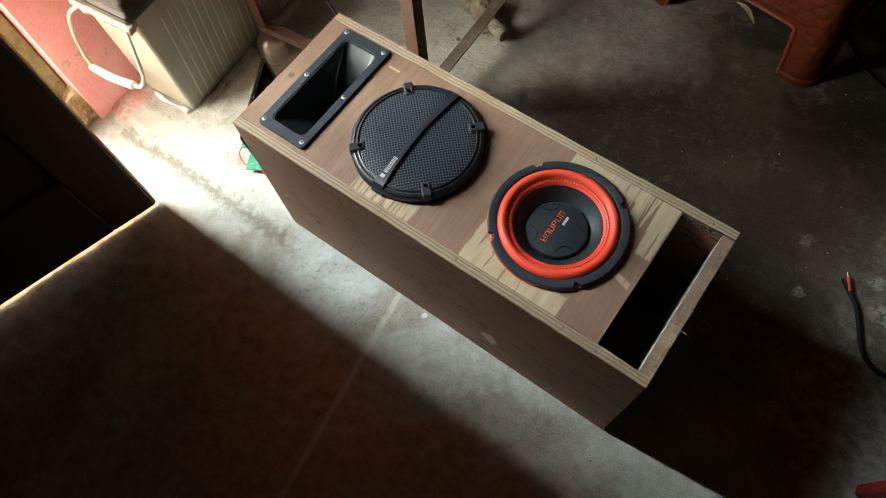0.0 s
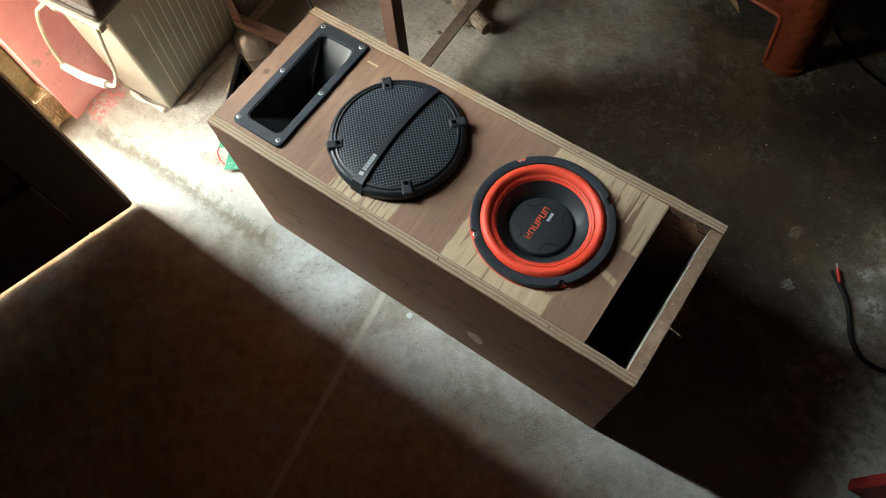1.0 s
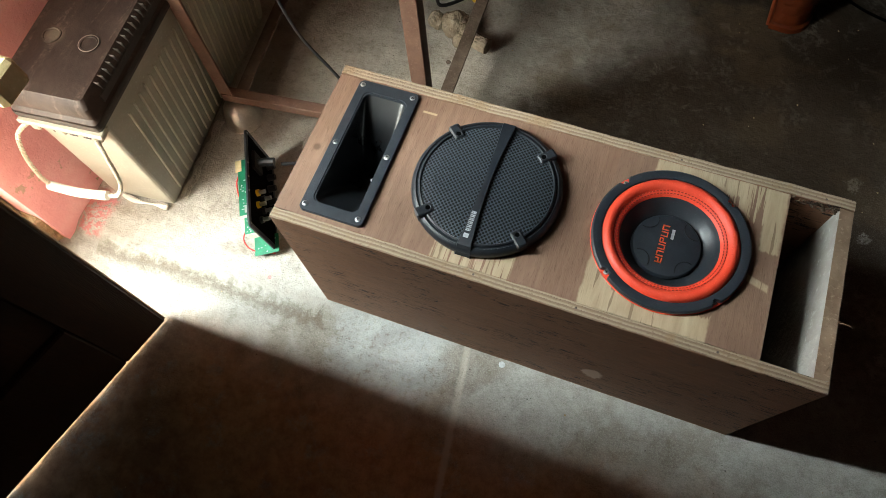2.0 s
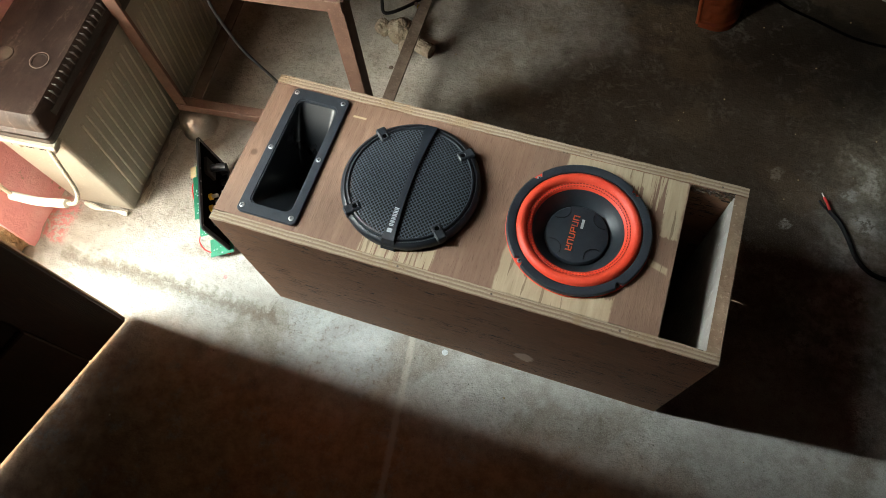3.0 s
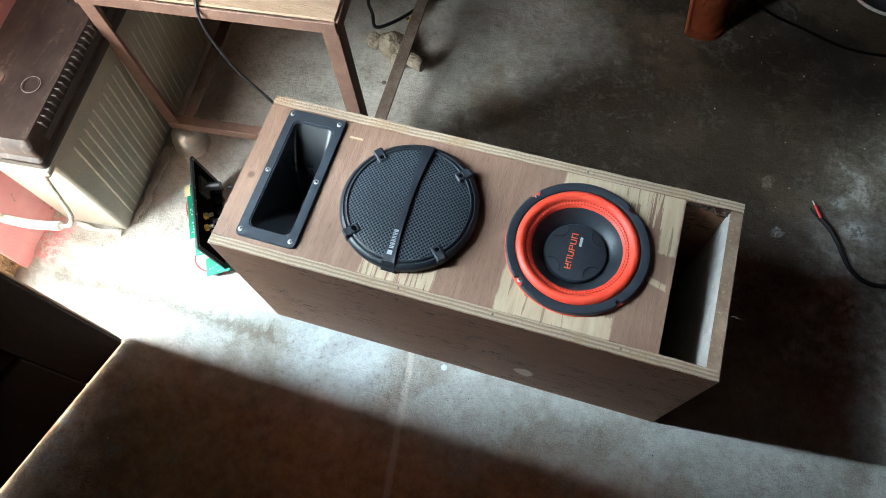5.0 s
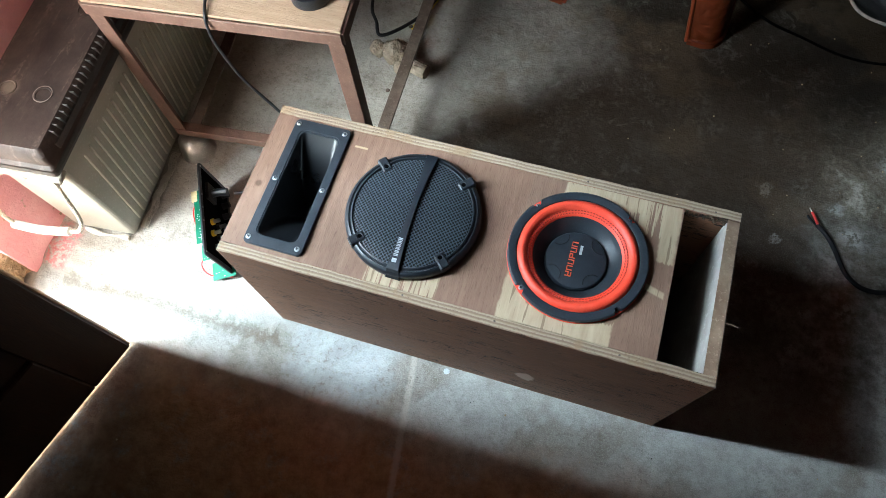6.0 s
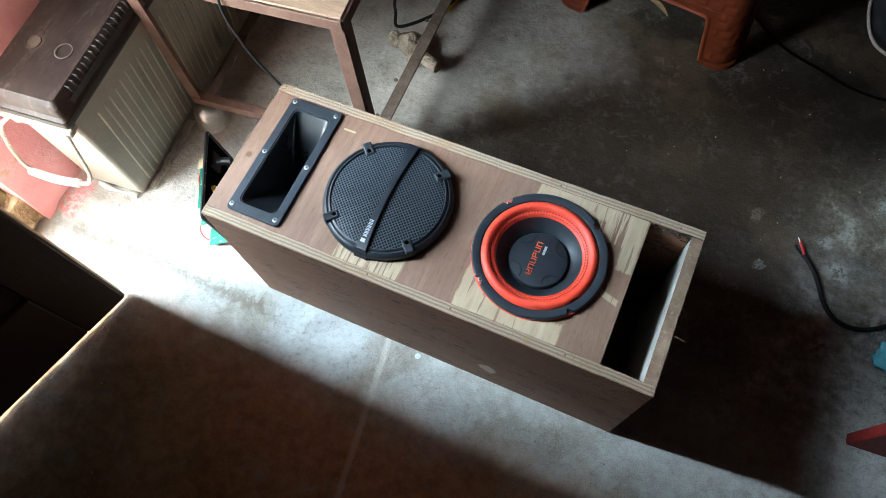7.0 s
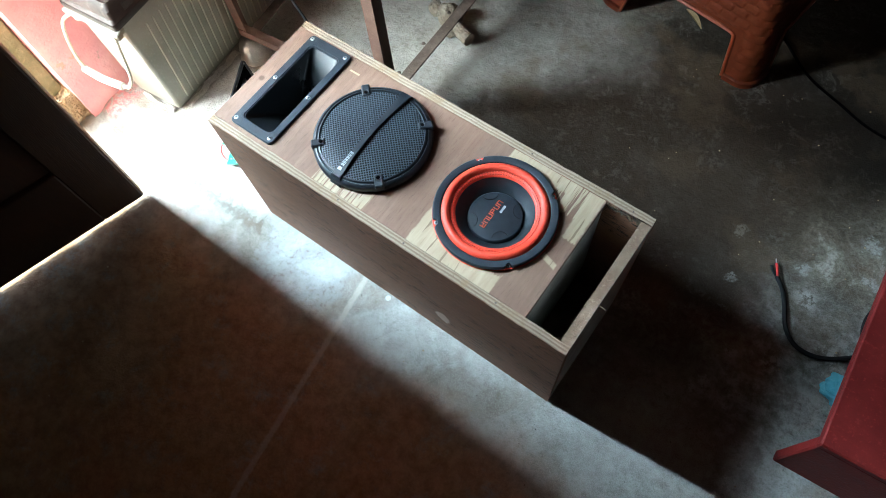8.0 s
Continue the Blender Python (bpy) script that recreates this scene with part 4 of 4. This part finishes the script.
    me.materials.append(INK)
    d = new("handwritten_date", me)
    d.parent = bt
    d.matrix_basis = off @ Matrix.Translation((-0.486, y0 - 0.0195, 0.268)) @ pose(0, 0, 0, 90 + 3.9, 0, 0)


battery()
rag = bmesh.new()
rows = []
for k in range(40):
    t = k / 39
    y = 0.105 + 0.195 * t
    c = -0.374 - 0.07 * (y - 0.09) + 0.008 * noise.noise(Vector((t * 6, 2, 0)))
    wd = 0.022 * (0.5 + 0.7 * abs(noise.noise(Vector((t * 4, 7, 0))))) + 0.006
    rows.append([rag.verts.new((c + wd * (u - 0.45), y + 0.004 * noise.noise(Vector((t * 9, u * 3, 4))), 0.004 + 0.012 * abs(noise.noise(Vector((t * 14, u * 4, 1)))) * (1 - abs(u - 0.5)))) for u in (0, 0.2, 0.4, 0.6, 0.8, 1)])
for a, b in zip(rows, rows[1:]):
    for i in range(5):
        rag.faces.new((a[i], a[i + 1], b[i + 1], b[i]))
bmesh.ops.solidify(rag, geom=rag.faces[:], thickness=0.002)
tagged(part("rag", rag, RAG, smooth=True), "crumpled off-white rag tucked beside the battery", "rag")
rag2 = tube([(-0.50, 0.070, 0.004), (-0.46, 0.066, 0.007), (-0.42, 0.072, 0.005), (-0.395, 0.074, 0.004)], 0.006, 8, 8, lambda t: 0.7 + 0.4 * math.sin(9 * t))
rough_up(rag2, 0.002, 60)
tagged(part("rag", rag2, RAG), "rolled white paper strip at the foot of the battery", "rag")

# ---- steel work table ----
tb = empty("work_table", "brown welded steel table with a pale wooden board", "table", (-0.352, 0.319, 0))
tb.rotation_euler = (0, 0, radians(5.9))
TX0, TX1, TY0, TY1, TZ = -0.016, 0.440, 0.0, 0.62, 0.466


def tpart(name, bm, mat, label=""):
    return part(name, bm, mat, tb, label)


def angle_iron(a, b, s=0.03, th=0.004, flip=1, up=(0, 0, 1)):
    """An L profile from a to b."""
    a, b = Vector(a), Vector(b)
    d = (b - a).normalized()
    u = Vector(up)
    s2 = d.cross(u).normalized() * flip
    m = Matrix(((d.x, s2.x, u.x, a.x), (d.y, s2.y, u.y, a.y), (d.z, s2.z, u.z, a.z), (0, 0, 0, 1)))
    bm = bmesh.new()
    ln = (b - a).length
    box(bm, 0, ln, 0, s, -th, 0, 0.0008, m)
    box(bm, 0, ln, 0, th, -s, -th, 0.0008, m)
    return bm


for x, y, sx, sy, z0 in ((TX0, TY0, 1, 1, 0.068), (TX1, TY0, -1, 1, 0.0), (TX0, TY1, 1, -1, 0.0), (TX1, TY1, -1, -1, 0.0)):
    b = bmesh.new()
    box(b, min(x, x + sx * 0.028), max(x, x + sx * 0.028), min(y, y + sy * 0.004), max(y, y + sy * 0.004), z0, TZ - 0.001, 0.0008)
    box(b, min(x, x + sx * 0.004), max(x, x + sx * 0.004), min(y + sy * 0.004, y + sy * 0.03), max(y + sy * 0.004, y + sy * 0.03), z0, TZ - 0.001, 0.0008)
    tpart("leg", b, STEEL_BROWN)
XL = TX0
tpart("top_rail", boxed(XL, TX1, TY0 - 0.004, TY0, TZ - 0.024, TZ, bevel=0.0008), STEEL_BROWN)
tpart("top_rail", boxed(XL, TX1, TY1, TY1 + 0.004, TZ - 0.024, TZ, bevel=0.0008), STEEL_BROWN)
tpart("top_rail", boxed(XL - 0.004, XL, TY0, TY1, TZ - 0.024, TZ, bevel=0.0008), STEEL_BROWN)
tpart("top_rail", boxed(TX1, TX1 + 0.004, TY0, TY1, TZ - 0.024, TZ, bevel=0.0008), STEEL_BROWN)
tpart("board", boxed(XL + 0.001, TX1 - 0.001, TY0 + 0.001, TY1, TZ - 0.0008, TZ + 0.0045, bevel=0.001), TABLE_WOOD, "pale wood-grain board")
tpart("bottom_rail", angle_iron((TX0 + 0.002, TY0 - 0.002, 0.088), (TX1, TY0 - 0.002, 0.088), 0.022, 0.004, -1), STEEL_BROWN)
tpart("bottom_rail", angle_iron((TX0 + 0.030, TY0 + 0.02, 0.088), (TX0 + 0.030, TY1, 0.088), 0.026, 0.004, 1), STEEL_DARK)
tpart("bottom_rail", angle_iron((0.430, TY0 + 0.032, 0.105), (0.486, TY1 + 0.2, 0.105), 0.026, 0.004, 1), STEEL_DARK, "rusty angle iron rail")
for x, y in ((0.426, 0.06), (0.433, 0.16), (0.440, 0.27), (0.446, 0.34)):
    tpart("rivet", lathe([(0, 0.003), (0.004, 0.002), (0.005, 0)], 12, (x, y, 0.105)), STEEL_DARK)

bowl = lathe([(0.0, 0.067), (0.012, 0.066), (0.024, 0.060), (0.031, 0.052), (0.037, 0.030), (0.039, 0.006), (0.043, 0.0), (0.041, 0.0), (0.035, 0.030), (0.0, 0.060)], 40)
bw = part("steel_bowl", bowl, TIN, smooth=True)
bw.location = (-0.345, 0.322, 0)
bw.scale = (0.95, 0.95, 0.92)
tagged(bw, "dull steel bowl upside down under the table leg", "bowl")

tape = lathe([(0.026, 0.0), (0.034, 0.0), (0.0345, 0.002), (0.0345, 0.018), (0.034, 0.020), (0.026, 0.020)], 48, closed=True)
tp = part("tape_roll", tape, BLACK, smooth=True)
tp.location = (0.012, 0.425, TZ + 0.0047)
tagged(tp, "roll of black electrical tape on the table board", "tape")

tagged(part("power_cord", tube([(-0.205, 0.52, TZ + 0.008), (-0.172, 0.42, TZ + 0.008), (-0.146, 0.350, TZ + 0.010), (-0.140, 0.330, 0.452), (-0.134, 0.325, 0.41), (-0.115, 0.325, 0.334), (-0.072, 0.322, 0.268), (-0.02, 0.318, 0.18), (0.03, 0.318, 0.05), (0.06, 0.33, 0.004)], 0.0027, 8, 8), BLACK, smooth=True), "black power cord hanging from the table behind the cabinet", "cord")

# plastered brass fitting with wires under the rail
lump = empty("old_brass_fitting", "mortar-crusted brass fitting lying on the floor", "pipe fitting", (0.03, 0.68, 0))


def blob(at, size, seed, mat, name):
    bm = bmesh.new()
    bmesh.ops.create_icosphere(bm, subdivisions=4, radius=1)
    for v in bm.verts:
        d = 1 + 0.22 * noise.noise(v.co * 1.7 + Vector((seed, 0, 0))) + 0.08 * noise.noise(v.co * 6 + Vector((0, seed, 0)))
        v.co = Vector((v.co.x * size[0] * d, v.co.y * size[1] * d, max(v.co.z * size[2] * d, -size[2] * 0.75))) + Vector(at)
    return part(name, bm, mat, lump, smooth=True)


blob((-0.010, 0.0, 0.030), (0.034, 0.026, 0.036), 1, LUMP, "body")
blob((-0.058, 0.008, 0.022), (0.020, 0.018, 0.022), 5, LUMP, "knob")
blob((0.012, -0.030, 0.018), (0.020, 0.016, 0.018), 9, LUMP, "crust")
part("stub", tube([(0.01, -0.01, 0.025), (0.05, -0.025, 0.024), (0.075, -0.032, 0.024)], 0.017, 5, 14), LUMP, lump)
for nm, pts, r, mt in (("black_wire", [(-0.11, 0.88, 0.003), (-0.085, 0.80, 0.02), (-0.04, 0.725, 0.07), (-0.02, 0.69, 0.07), (0.01, 0.72, 0.06), (0.04, 0.80, 0.03), (0.06, 0.90, 0.004)], 0.004, RUBBER),
                       ("yellow_wire", [(0.035, 0.76, 0.030), (0.045, 0.80, 0.020), (0.050, 0.85, 0.008), (0.07, 0.93, 0.005)], 0.0055, YELLOW)):
    tagged(part(nm, tube(pts, r, 8, 8), mt, smooth=True), "loose %s beside the brass fitting" % nm.replace("_", " "), "wire")


# ---- amplifier module leaning by the cabinet ----
def amp():
    am = empty("amplifier_module", "black amplifier plate with a green circuit board", "amplifier", (-0.186, 0.150, 0.001))
    am.rotation_euler = (0, radians(-7), radians(29))
    pl = part("plate", plate(round_rect(-0.106, 0.106, 0.0, 0.134, 0.012), [], -0.0016, 0.0016), BLACK, am)
    pl.matrix_basis = Matrix(((0, 0, 1, 0), (1, 0, 0, 0), (0, 1, 0, 0), (0, 0, 0, 1)))
    part("face_panel", boxed(0.0017, 0.0024, -0.096, 0.096, 0.010, 0.124, bevel=0.0003), HOLE, am, "matt black printed face")
    pc = part("circuit_board", boxed(-0.050, -0.002, -0.040, 0.086, 0.058, 0.0597, bevel=0.0003), PCB, am, "green circuit board")
    pc2 = part("circuit_board", boxed(-0.044, -0.002, -0.078, -0.042, 0.050, 0.0517, bevel=0.0003), PCB, am, "green circuit board")
    pc3 = part("circuit_board", boxed(-0.040, 0.010, -0.112, -0.072, 0.016, 0.0177, bevel=0.0003), PCB, am, "green circuit board")
    part("heat_sink", boxed(-0.034, -0.004, -0.050, 0.050, 0.0, 0.050, bevel=0.001), STEEL_DARK, am)
    part("label_tag", boxed(-0.055, -0.042, 0.060, 0.086, 0.0585, 0.0600), CREAM, pc)
    part("chip", boxed(-0.038, -0.026, -0.036, -0.020, 0.0597, 0.0622, bevel=0.0005), SCREW, pc)
    rg = random.Random(7)
    for board, x0, x1, y0, y1, z, n in ((pc, -0.046, -0.006, -0.034, 0.080, 0.0596, 34), (pc2, -0.041, -0.006, -0.074, -0.046, 0.0516, 14), (pc3, -0.036, 0.004, -0.108, -0.078, 0.0176, 8)):
        for k in range(n):
            x, y, a = rg.uniform(x0, x1), rg.uniform(y0, y1), rg.uniform(0.0008, 0.0022)
            part("solder_joint", boxed(x - a, x + a, y - 0.0007, y + 0.0010, z, z + 0.0009), LOGO_WHITE if k % 3 else SCREW, board)
    for x, y, h in ((-0.022, 0.062, 0.018), (-0.034, 0.030, 0.014), (-0.018, 0.010, 0.020)):
        part("capacitor", lathe([(0.006, 0.0), (0.006, h), (0.005, h + 0.001), (0, h + 0.001)], 14, (x, y, 0.030)), BLACK, pc)
    for pts in ([(-0.050, 0.060, 0.052), (-0.060, 0.045, 0.045), (-0.058, 0.015, 0.040), (-0.047, 0.0, 0.040)], [(-0.040, -0.060, 0.046), (-0.054, -0.080, 0.036), (-0.044, -0.098, 0.018), (0.0, -0.112, 0.012)]):
        part("red_lead", tube(pts, 0.0015, 6, 6), RED_PLASTIC, am)
    for y, z, yellow in ((-0.020, 0.095, True), (-0.020, 0.068, False), (-0.046, 0.095, True), (-0.046, 0.068, False), (-0.072, 0.082, False)):
        j = part("jack", tube([(0.002, y, z), (0.012, y, z), (0.020, y, z)], 0.0042, 2, 12), SCREW, am, "bright metal socket")
        part("jack_ring", tube([(0.002, y, z), (0.004, y, z), (0.008, y, z)], 0.0068, 2, 12), YELLOW if yellow else BLACK, j)
    for y, z in ((0.020, 0.035), (0.046, 0.035), (0.072, 0.035), (-0.010, 0.035), (-0.038, 0.035)):
        part("knob", tube([(0.002, y, z), (0.012, y, z), (0.018, y, z)], 0.0072, 2, 14, lambda t: 1 - 0.15 * t), BLACK, am)
    part("socket", boxed(0.002, 0.009, 0.028, 0.066, 0.076, 0.112, bevel=0.001), RUBBER, am)
    part("plug", tube([(0.006, 0.045, 0.094), (0.022, 0.045, 0.094), (0.040, 0.042, 0.092)], 0.0085, 3, 10), BLACK, am)
    for y, z in ((-0.098, 0.008), (0.098, 0.008), (-0.098, 0.126), (0.098, 0.126), (0.0, 0.128), (0.03, 0.128), (-0.03, 0.128)):
        part("screw", boxed(0.0015, 0.0030, y - 0.0018, y + 0.0018, z - 0.0018, z + 0.0018, bevel=0.0005), SCREW, am)


amp()
tagged(part("power_cord", tube([(-0.172, 0.206, 0.086), (-0.125, 0.222, 0.082), (-0.065, 0.215, 0.06), (-0.03, 0.23, 0.012), (-0.02, 0.29, 0.005), (0.03, 0.325, 0.0045)], 0.0035, 8, 8), BLACK, smooth=True), "short black cord plugged into the amplifier module", "cord")


# ---- plastic stool ----
def stool():
    st = empty("plastic_stool", "orange-brown moulded plastic stool with a woven pattern", "stool", (0.550, 1.158, 0))
    hb, ht, hz, arch_z = 0.230, 0.168, 0.43, 0.122

    def outline(z, out=0.0, n=12):
        """Points round the stool at one height with where each lies along its side, -1 to 1."""
        half = hb + (ht - hb) * z / hz + out
        r = 0.046 - 0.012 * z / hz
        pts = []
        for side in range(4):
            rot = Matrix.Rotation(side * math.pi / 2, 3, "Z")
            flat = half - r
            for i in range(110):
                u = -1 + 2 * i / 110
                pts.append((rot @ Vector((u * flat, -half, z)), u * flat / half))
            for i in range(n):
                a = radians(-90 + 90 * i / n)
                pts.append((rot @ Vector((flat + r * math.cos(a), -flat + r * math.sin(a), z)), 1.0))
        return pts

    def leg(u, z):
        return z >= arch_z or abs(u) > 0.672 - 0.040 * (z / arch_z) ** 2

    zs = [0.0, 0.012] + [0.012 + (hz - 0.012) * j / 122 for j in range(1, 123)]
    b = bmesh.new()
    rows = []
    for z in zs:
        ring = outline(z)
        length, grown = 0.0, []
        for i, (p, u) in enumerate(ring):
            length += (p - ring[i - 1][0]).length if i else 0.0
            row = int((z - 0.02) / 0.0205)
            fu, fv = (length / 0.036 + 0.5 * (row % 2)) % 1.0, ((z - 0.02) / 0.0205) % 1.0
            pad = min(1, 7 * min(fu, 1 - fu)) * min(1, 5 * min(fv, 1 - fv))
            # each strand dips under its neighbour
            lift = 0.0030 * pad * (0.45 + 0.55 * fu) if z > 0.02 and abs(u) > 0.01 else 0.0
            near = abs(u) < 0.735 and z < arch_z or z < arch_z + 0.014 and abs(u) < 0.735
            lift = 0.0 if near else lift
            out = Vector((p.x, p.y, 0)).normalized()
            grown.append((b.verts.new(p + out * (lift + (0.006 if z < 0.013 else 0.0))), u))
        rows.append(grown)
    for j in range(len(zs) - 1):
        n = len(rows[j])
        zm = (zs[j] + zs[j + 1]) / 2
        for i in range(n):
            k = (i + 1) % n
            um = (abs(rows[j][i][1]) + abs(rows[j][k][1])) / 2
            if leg(um, zm):
                b.faces.new((rows[j][i][0], rows[j][k][0], rows[j + 1][k][0], rows[j + 1][i][0]))
    for v in [v for v in b.verts if not v.link_faces]:
        b.verts.remove(v)
    bmesh.ops.solidify(b, geom=b.faces[:], thickness=0.003)
    part("shell", b, STOOL, st, "woven-pattern moulded legs and skirt", smooth=True)
    for side in range(4):
        rot = Matrix.Rotation(side * math.pi / 2, 3, "Z")
        edge = [rot @ Vector((u * (hb + (ht - hb) * z / hz), -(hb + (ht - hb) * z / hz) - 0.001, z)) for u, z in
                ((-0.672, 0.006), (-0.655, 0.06), (-0.640, 0.105), (-0.615, 0.119), (-0.5, 0.122), (0, 0.123), (0.5, 0.122), (0.615, 0.119), (0.640, 0.105), (0.655, 0.06), (0.672, 0.006))]
        part("arch_lip", tube(edge, 0.0048, 6, 8), STOOL, st, smooth=True)
    part("seat", boxed(-ht - 0.012, ht + 0.012, -ht - 0.012, ht + 0.012, hz - 0.006, hz + 0.016, bevel=0.012, segments=3), STOOL, st, smooth=True)
    st.rotation_euler = (0, 0, radians(-8.2))


stool()

leaf = bmesh.new()
rows = []
for k in range(15):
    t = k / 14
    wd = 0.0075 * math.sin(math.pi * min(1, t * 0.96 + 0.03)) ** 0.9 + 0.0006
    p = Vector((0.502 + 0.062 * t, 1.049 - 0.037 * t - 0.005 * math.sin(2.6 * t), 0.004 + 0.009 * math.sin(3 * t)))
    n = Vector((0.5, 0.84, 0))
    rows.append([leaf.verts.new(p - n * wd + Vector((0, 0, wd * 0.8))), leaf.verts.new(p), leaf.verts.new(p + n * wd + Vector((0, 0, wd * 0.8)))])
for a, b in zip(rows, rows[1:]):
    for i in (0, 1):
        leaf.faces.new((a[i], a[i + 1], b[i + 1], b[i]))
bmesh.ops.solidify(leaf, geom=leaf.faces[:], thickness=0.0006)
tagged(part("dry_leaf", leaf, LEAF), "curled dry brown leaf on the floor", "leaf")

# ---- cut speaker cable, cloth, pack, low stool, bag ----
cab = empty("speaker_cable", "black two-core cable with a bared red end", "cable", (0.99, 0.52, 0))


def at_cab(pts):
    return [Vector(p) - Vector((0.99, 0.52, 0)) for p in pts]


part("sheath", tube(at_cab([(1.003, 0.500, 0.006), (1.024, 0.480, 0.006), (1.041, 0.455, 0.005), (1.068, 0.404, 0.005), (1.105, 0.381, 0.005), (1.154, 0.390, 0.006), (1.213, 0.437, 0.007), (1.27, 0.50, 0.012), (1.262, 0.570, 0.015), (1.215, 0.575, 0.014), (1.188, 0.520, 0.014), (1.20, 0.455, 0.018), (1.25, 0.41, 0.014), (1.34, 0.40, 0.006), (1.46, 0.45, 0.005)]), 0.0048, 9, 10), RUBBER, cab, smooth=True)
part("red_core", tube(at_cab([(1.004, 0.499, 0.008), (0.997, 0.512, 0.010), (0.989, 0.524, 0.011)]), 0.0028, 5, 8), RED_PLASTIC, cab, "bright red insulated core")
part("black_core", tube(at_cab([(1.002, 0.500, 0.005), (0.990, 0.508, 0.006), (0.983, 0.517, 0.006)]), 0.0026, 5, 8), RUBBER, cab)
part("copper_end", tube(at_cab([(0.989, 0.524, 0.011), (0.986, 0.529, 0.011), (0.984, 0.533, 0.011)]), 0.0011, 3, 6), TIN, cab)

cl = bmesh.new()
bmesh.ops.create_icosphere(cl, subdivisions=5, radius=1)
for v in cl.verts:
    d = 1 + 0.30 * noise.noise(v.co * 1.6 + Vector((4, 0, 0))) + 0.14 * noise.noise(v.co * 4.2)
    v.co = Vector((1.222 + v.co.x * 0.048 * d, 0.350 + v.co.y * 0.038 * d + 0.3 * (v.co.x * 0.03), max(0.001, 0.016 + v.co.z * 0.030 * d)))
tagged(part("cloth", cl, CLOTH_BLUE, smooth=True), "crumpled light blue cloth on the floor", "cloth")

pk = bmesh.new()
rows = []
for j in range(13):
    v = j / 12 * 2 - 1
    for sgn in (1,):
        rows.append([pk.verts.new((0.075 * u * (1 - 0.06 * v * v), 0.105 * v * (1 - 0.12 * u * u), 0.003 + 0.026 * max(0, (1 - u * u) * (1 - v * v)) ** 0.5 + 0.002 * noise.noise(Vector((u * 4, v * 5, 0))))) for u in [k / 6 - 1 for k in range(13)]])
for a, b in zip(rows, rows[1:]):
    for i in range(12):
        pk.faces.new((a[i], a[i + 1], b[i + 1], b[i]))
bmesh.ops.solidify(pk, geom=pk.faces[:], thickness=0.002)
pack = part("snack_pack", pk, PACK_RED, smooth=True)
pack.location, pack.rotation_euler = (1.245, 0.80, 0.0), (0, 0, radians(-14))
tagged(pack, "red foil snack packet lying on the floor", "packet")
lg = bmesh.new()
for k, (y, n) in enumerate(((-0.045, 5), (-0.060, 4))):
    for i in range(n):
        box(lg, -0.058 + 0.008 * i, -0.052 + 0.008 * i, y, y + 0.010, 0.010 + 0.0015 * i, 0.019 + 0.001 * i)
part("brand_mark", lg, LOGO_WHITE, pack, "small white printed bars")

rs = empty("low_stool", "low red painted wooden stool on board legs", "stool", (1.157, 0.153, 0))
rs.rotation_euler = (0, 0, radians(4.2))
part("leg_board", boxed(0, 0.34, 0.0, 0.022, 0, 0.190, bevel=0.003), RED_PAINT, rs, "red leg board with a worn pale foot")
part("leg_board", boxed(0.15, 0.34, 0.62, 0.644, 0, 0.190, bevel=0.003), RED_PAINT, rs)
part("seat", boxed(-0.002, 0.36, -0.001, 0.67, 0.1905, 0.210, bevel=0.003), RED_PAINT, rs)
part("apron", boxed(0.16, 0.18, 0.0225, 0.6195, 0.13, 0.190, bevel=0.002), RED_PAINT, rs)

bg = bmesh.new()
bmesh.ops.create_icosphere(bg, subdivisions=5, radius=1)
for v in bg.verts:
    d = 1 + 0.12 * noise.noise(v.co * 1.5 + Vector((9, 0, 0))) + 0.05 * noise.noise(v.co * 5)
    v.co = Vector((1.14 + v.co.x * 0.165 * d, 1.19 + v.co.y * 0.18 * d, max(0.0, 0.10 + v.co.z * 0.12 * d)))
bag = part("black_bag", bg, RUBBER, smooth=True)
tagged(bag, "slumped black bag with a grey piped edge", "bag")
part("piping", tube([(0.985, 1.20, 0.10), (0.985, 1.12, 0.075), (1.02, 1.045, 0.06), (1.09, 1.005, 0.07), (1.17, 1.0, 0.09)], 0.0036, 8, 8), DUST, bag, "grey piped edge")
tagged(part("black_cable", tube([(0.62, 1.20, 0.004), (0.74, 1.10, 0.004), (0.84, 1.02, 0.005), (0.93, 0.985, 0.005), (1.02, 0.955, 0.005), (1.12, 0.955, 0.005), (1.30, 1.0, 0.005)], 0.0030, 8, 8), HOLE, smooth=True), "thin black cable lying on the floor by the stool", "cable")

# flecks of paint and grit on the floor
grit = bmesh.new()
rng = random.Random(4)
for k in range(150):
    x, y = rng.uniform(-0.5, 1.3), rng.uniform(-0.6, 1.2)
    if -0.6 < x < 0.8 and -0.02 < y < 0.3:
        continue
    r = rng.uniform(0.0008, 0.0024)
    bmesh.ops.create_icosphere(grit, subdivisions=1, radius=r, matrix=Matrix.Translation((x, y, floor_height(x, y) + r * 0.3)) @ Matrix.Diagonal((1, rng.uniform(0.6, 1.3), 0.6, 1)))
tagged(part("grit", grit, MORTAR), "loose grit and crumbs on the floor", "grit", kind="stuff")
tagged(part("paint_fleck", lathe([(0, 0.0010), (0.0045, 0.0009), (0.0065, 0.0002), (0.007, -0.003)], 9, (0.354, -0.010, floor_height(0.354, -0.01))), LOGO_WHITE), "white paint fleck on the floor beside the cabinet", "paint fleck")
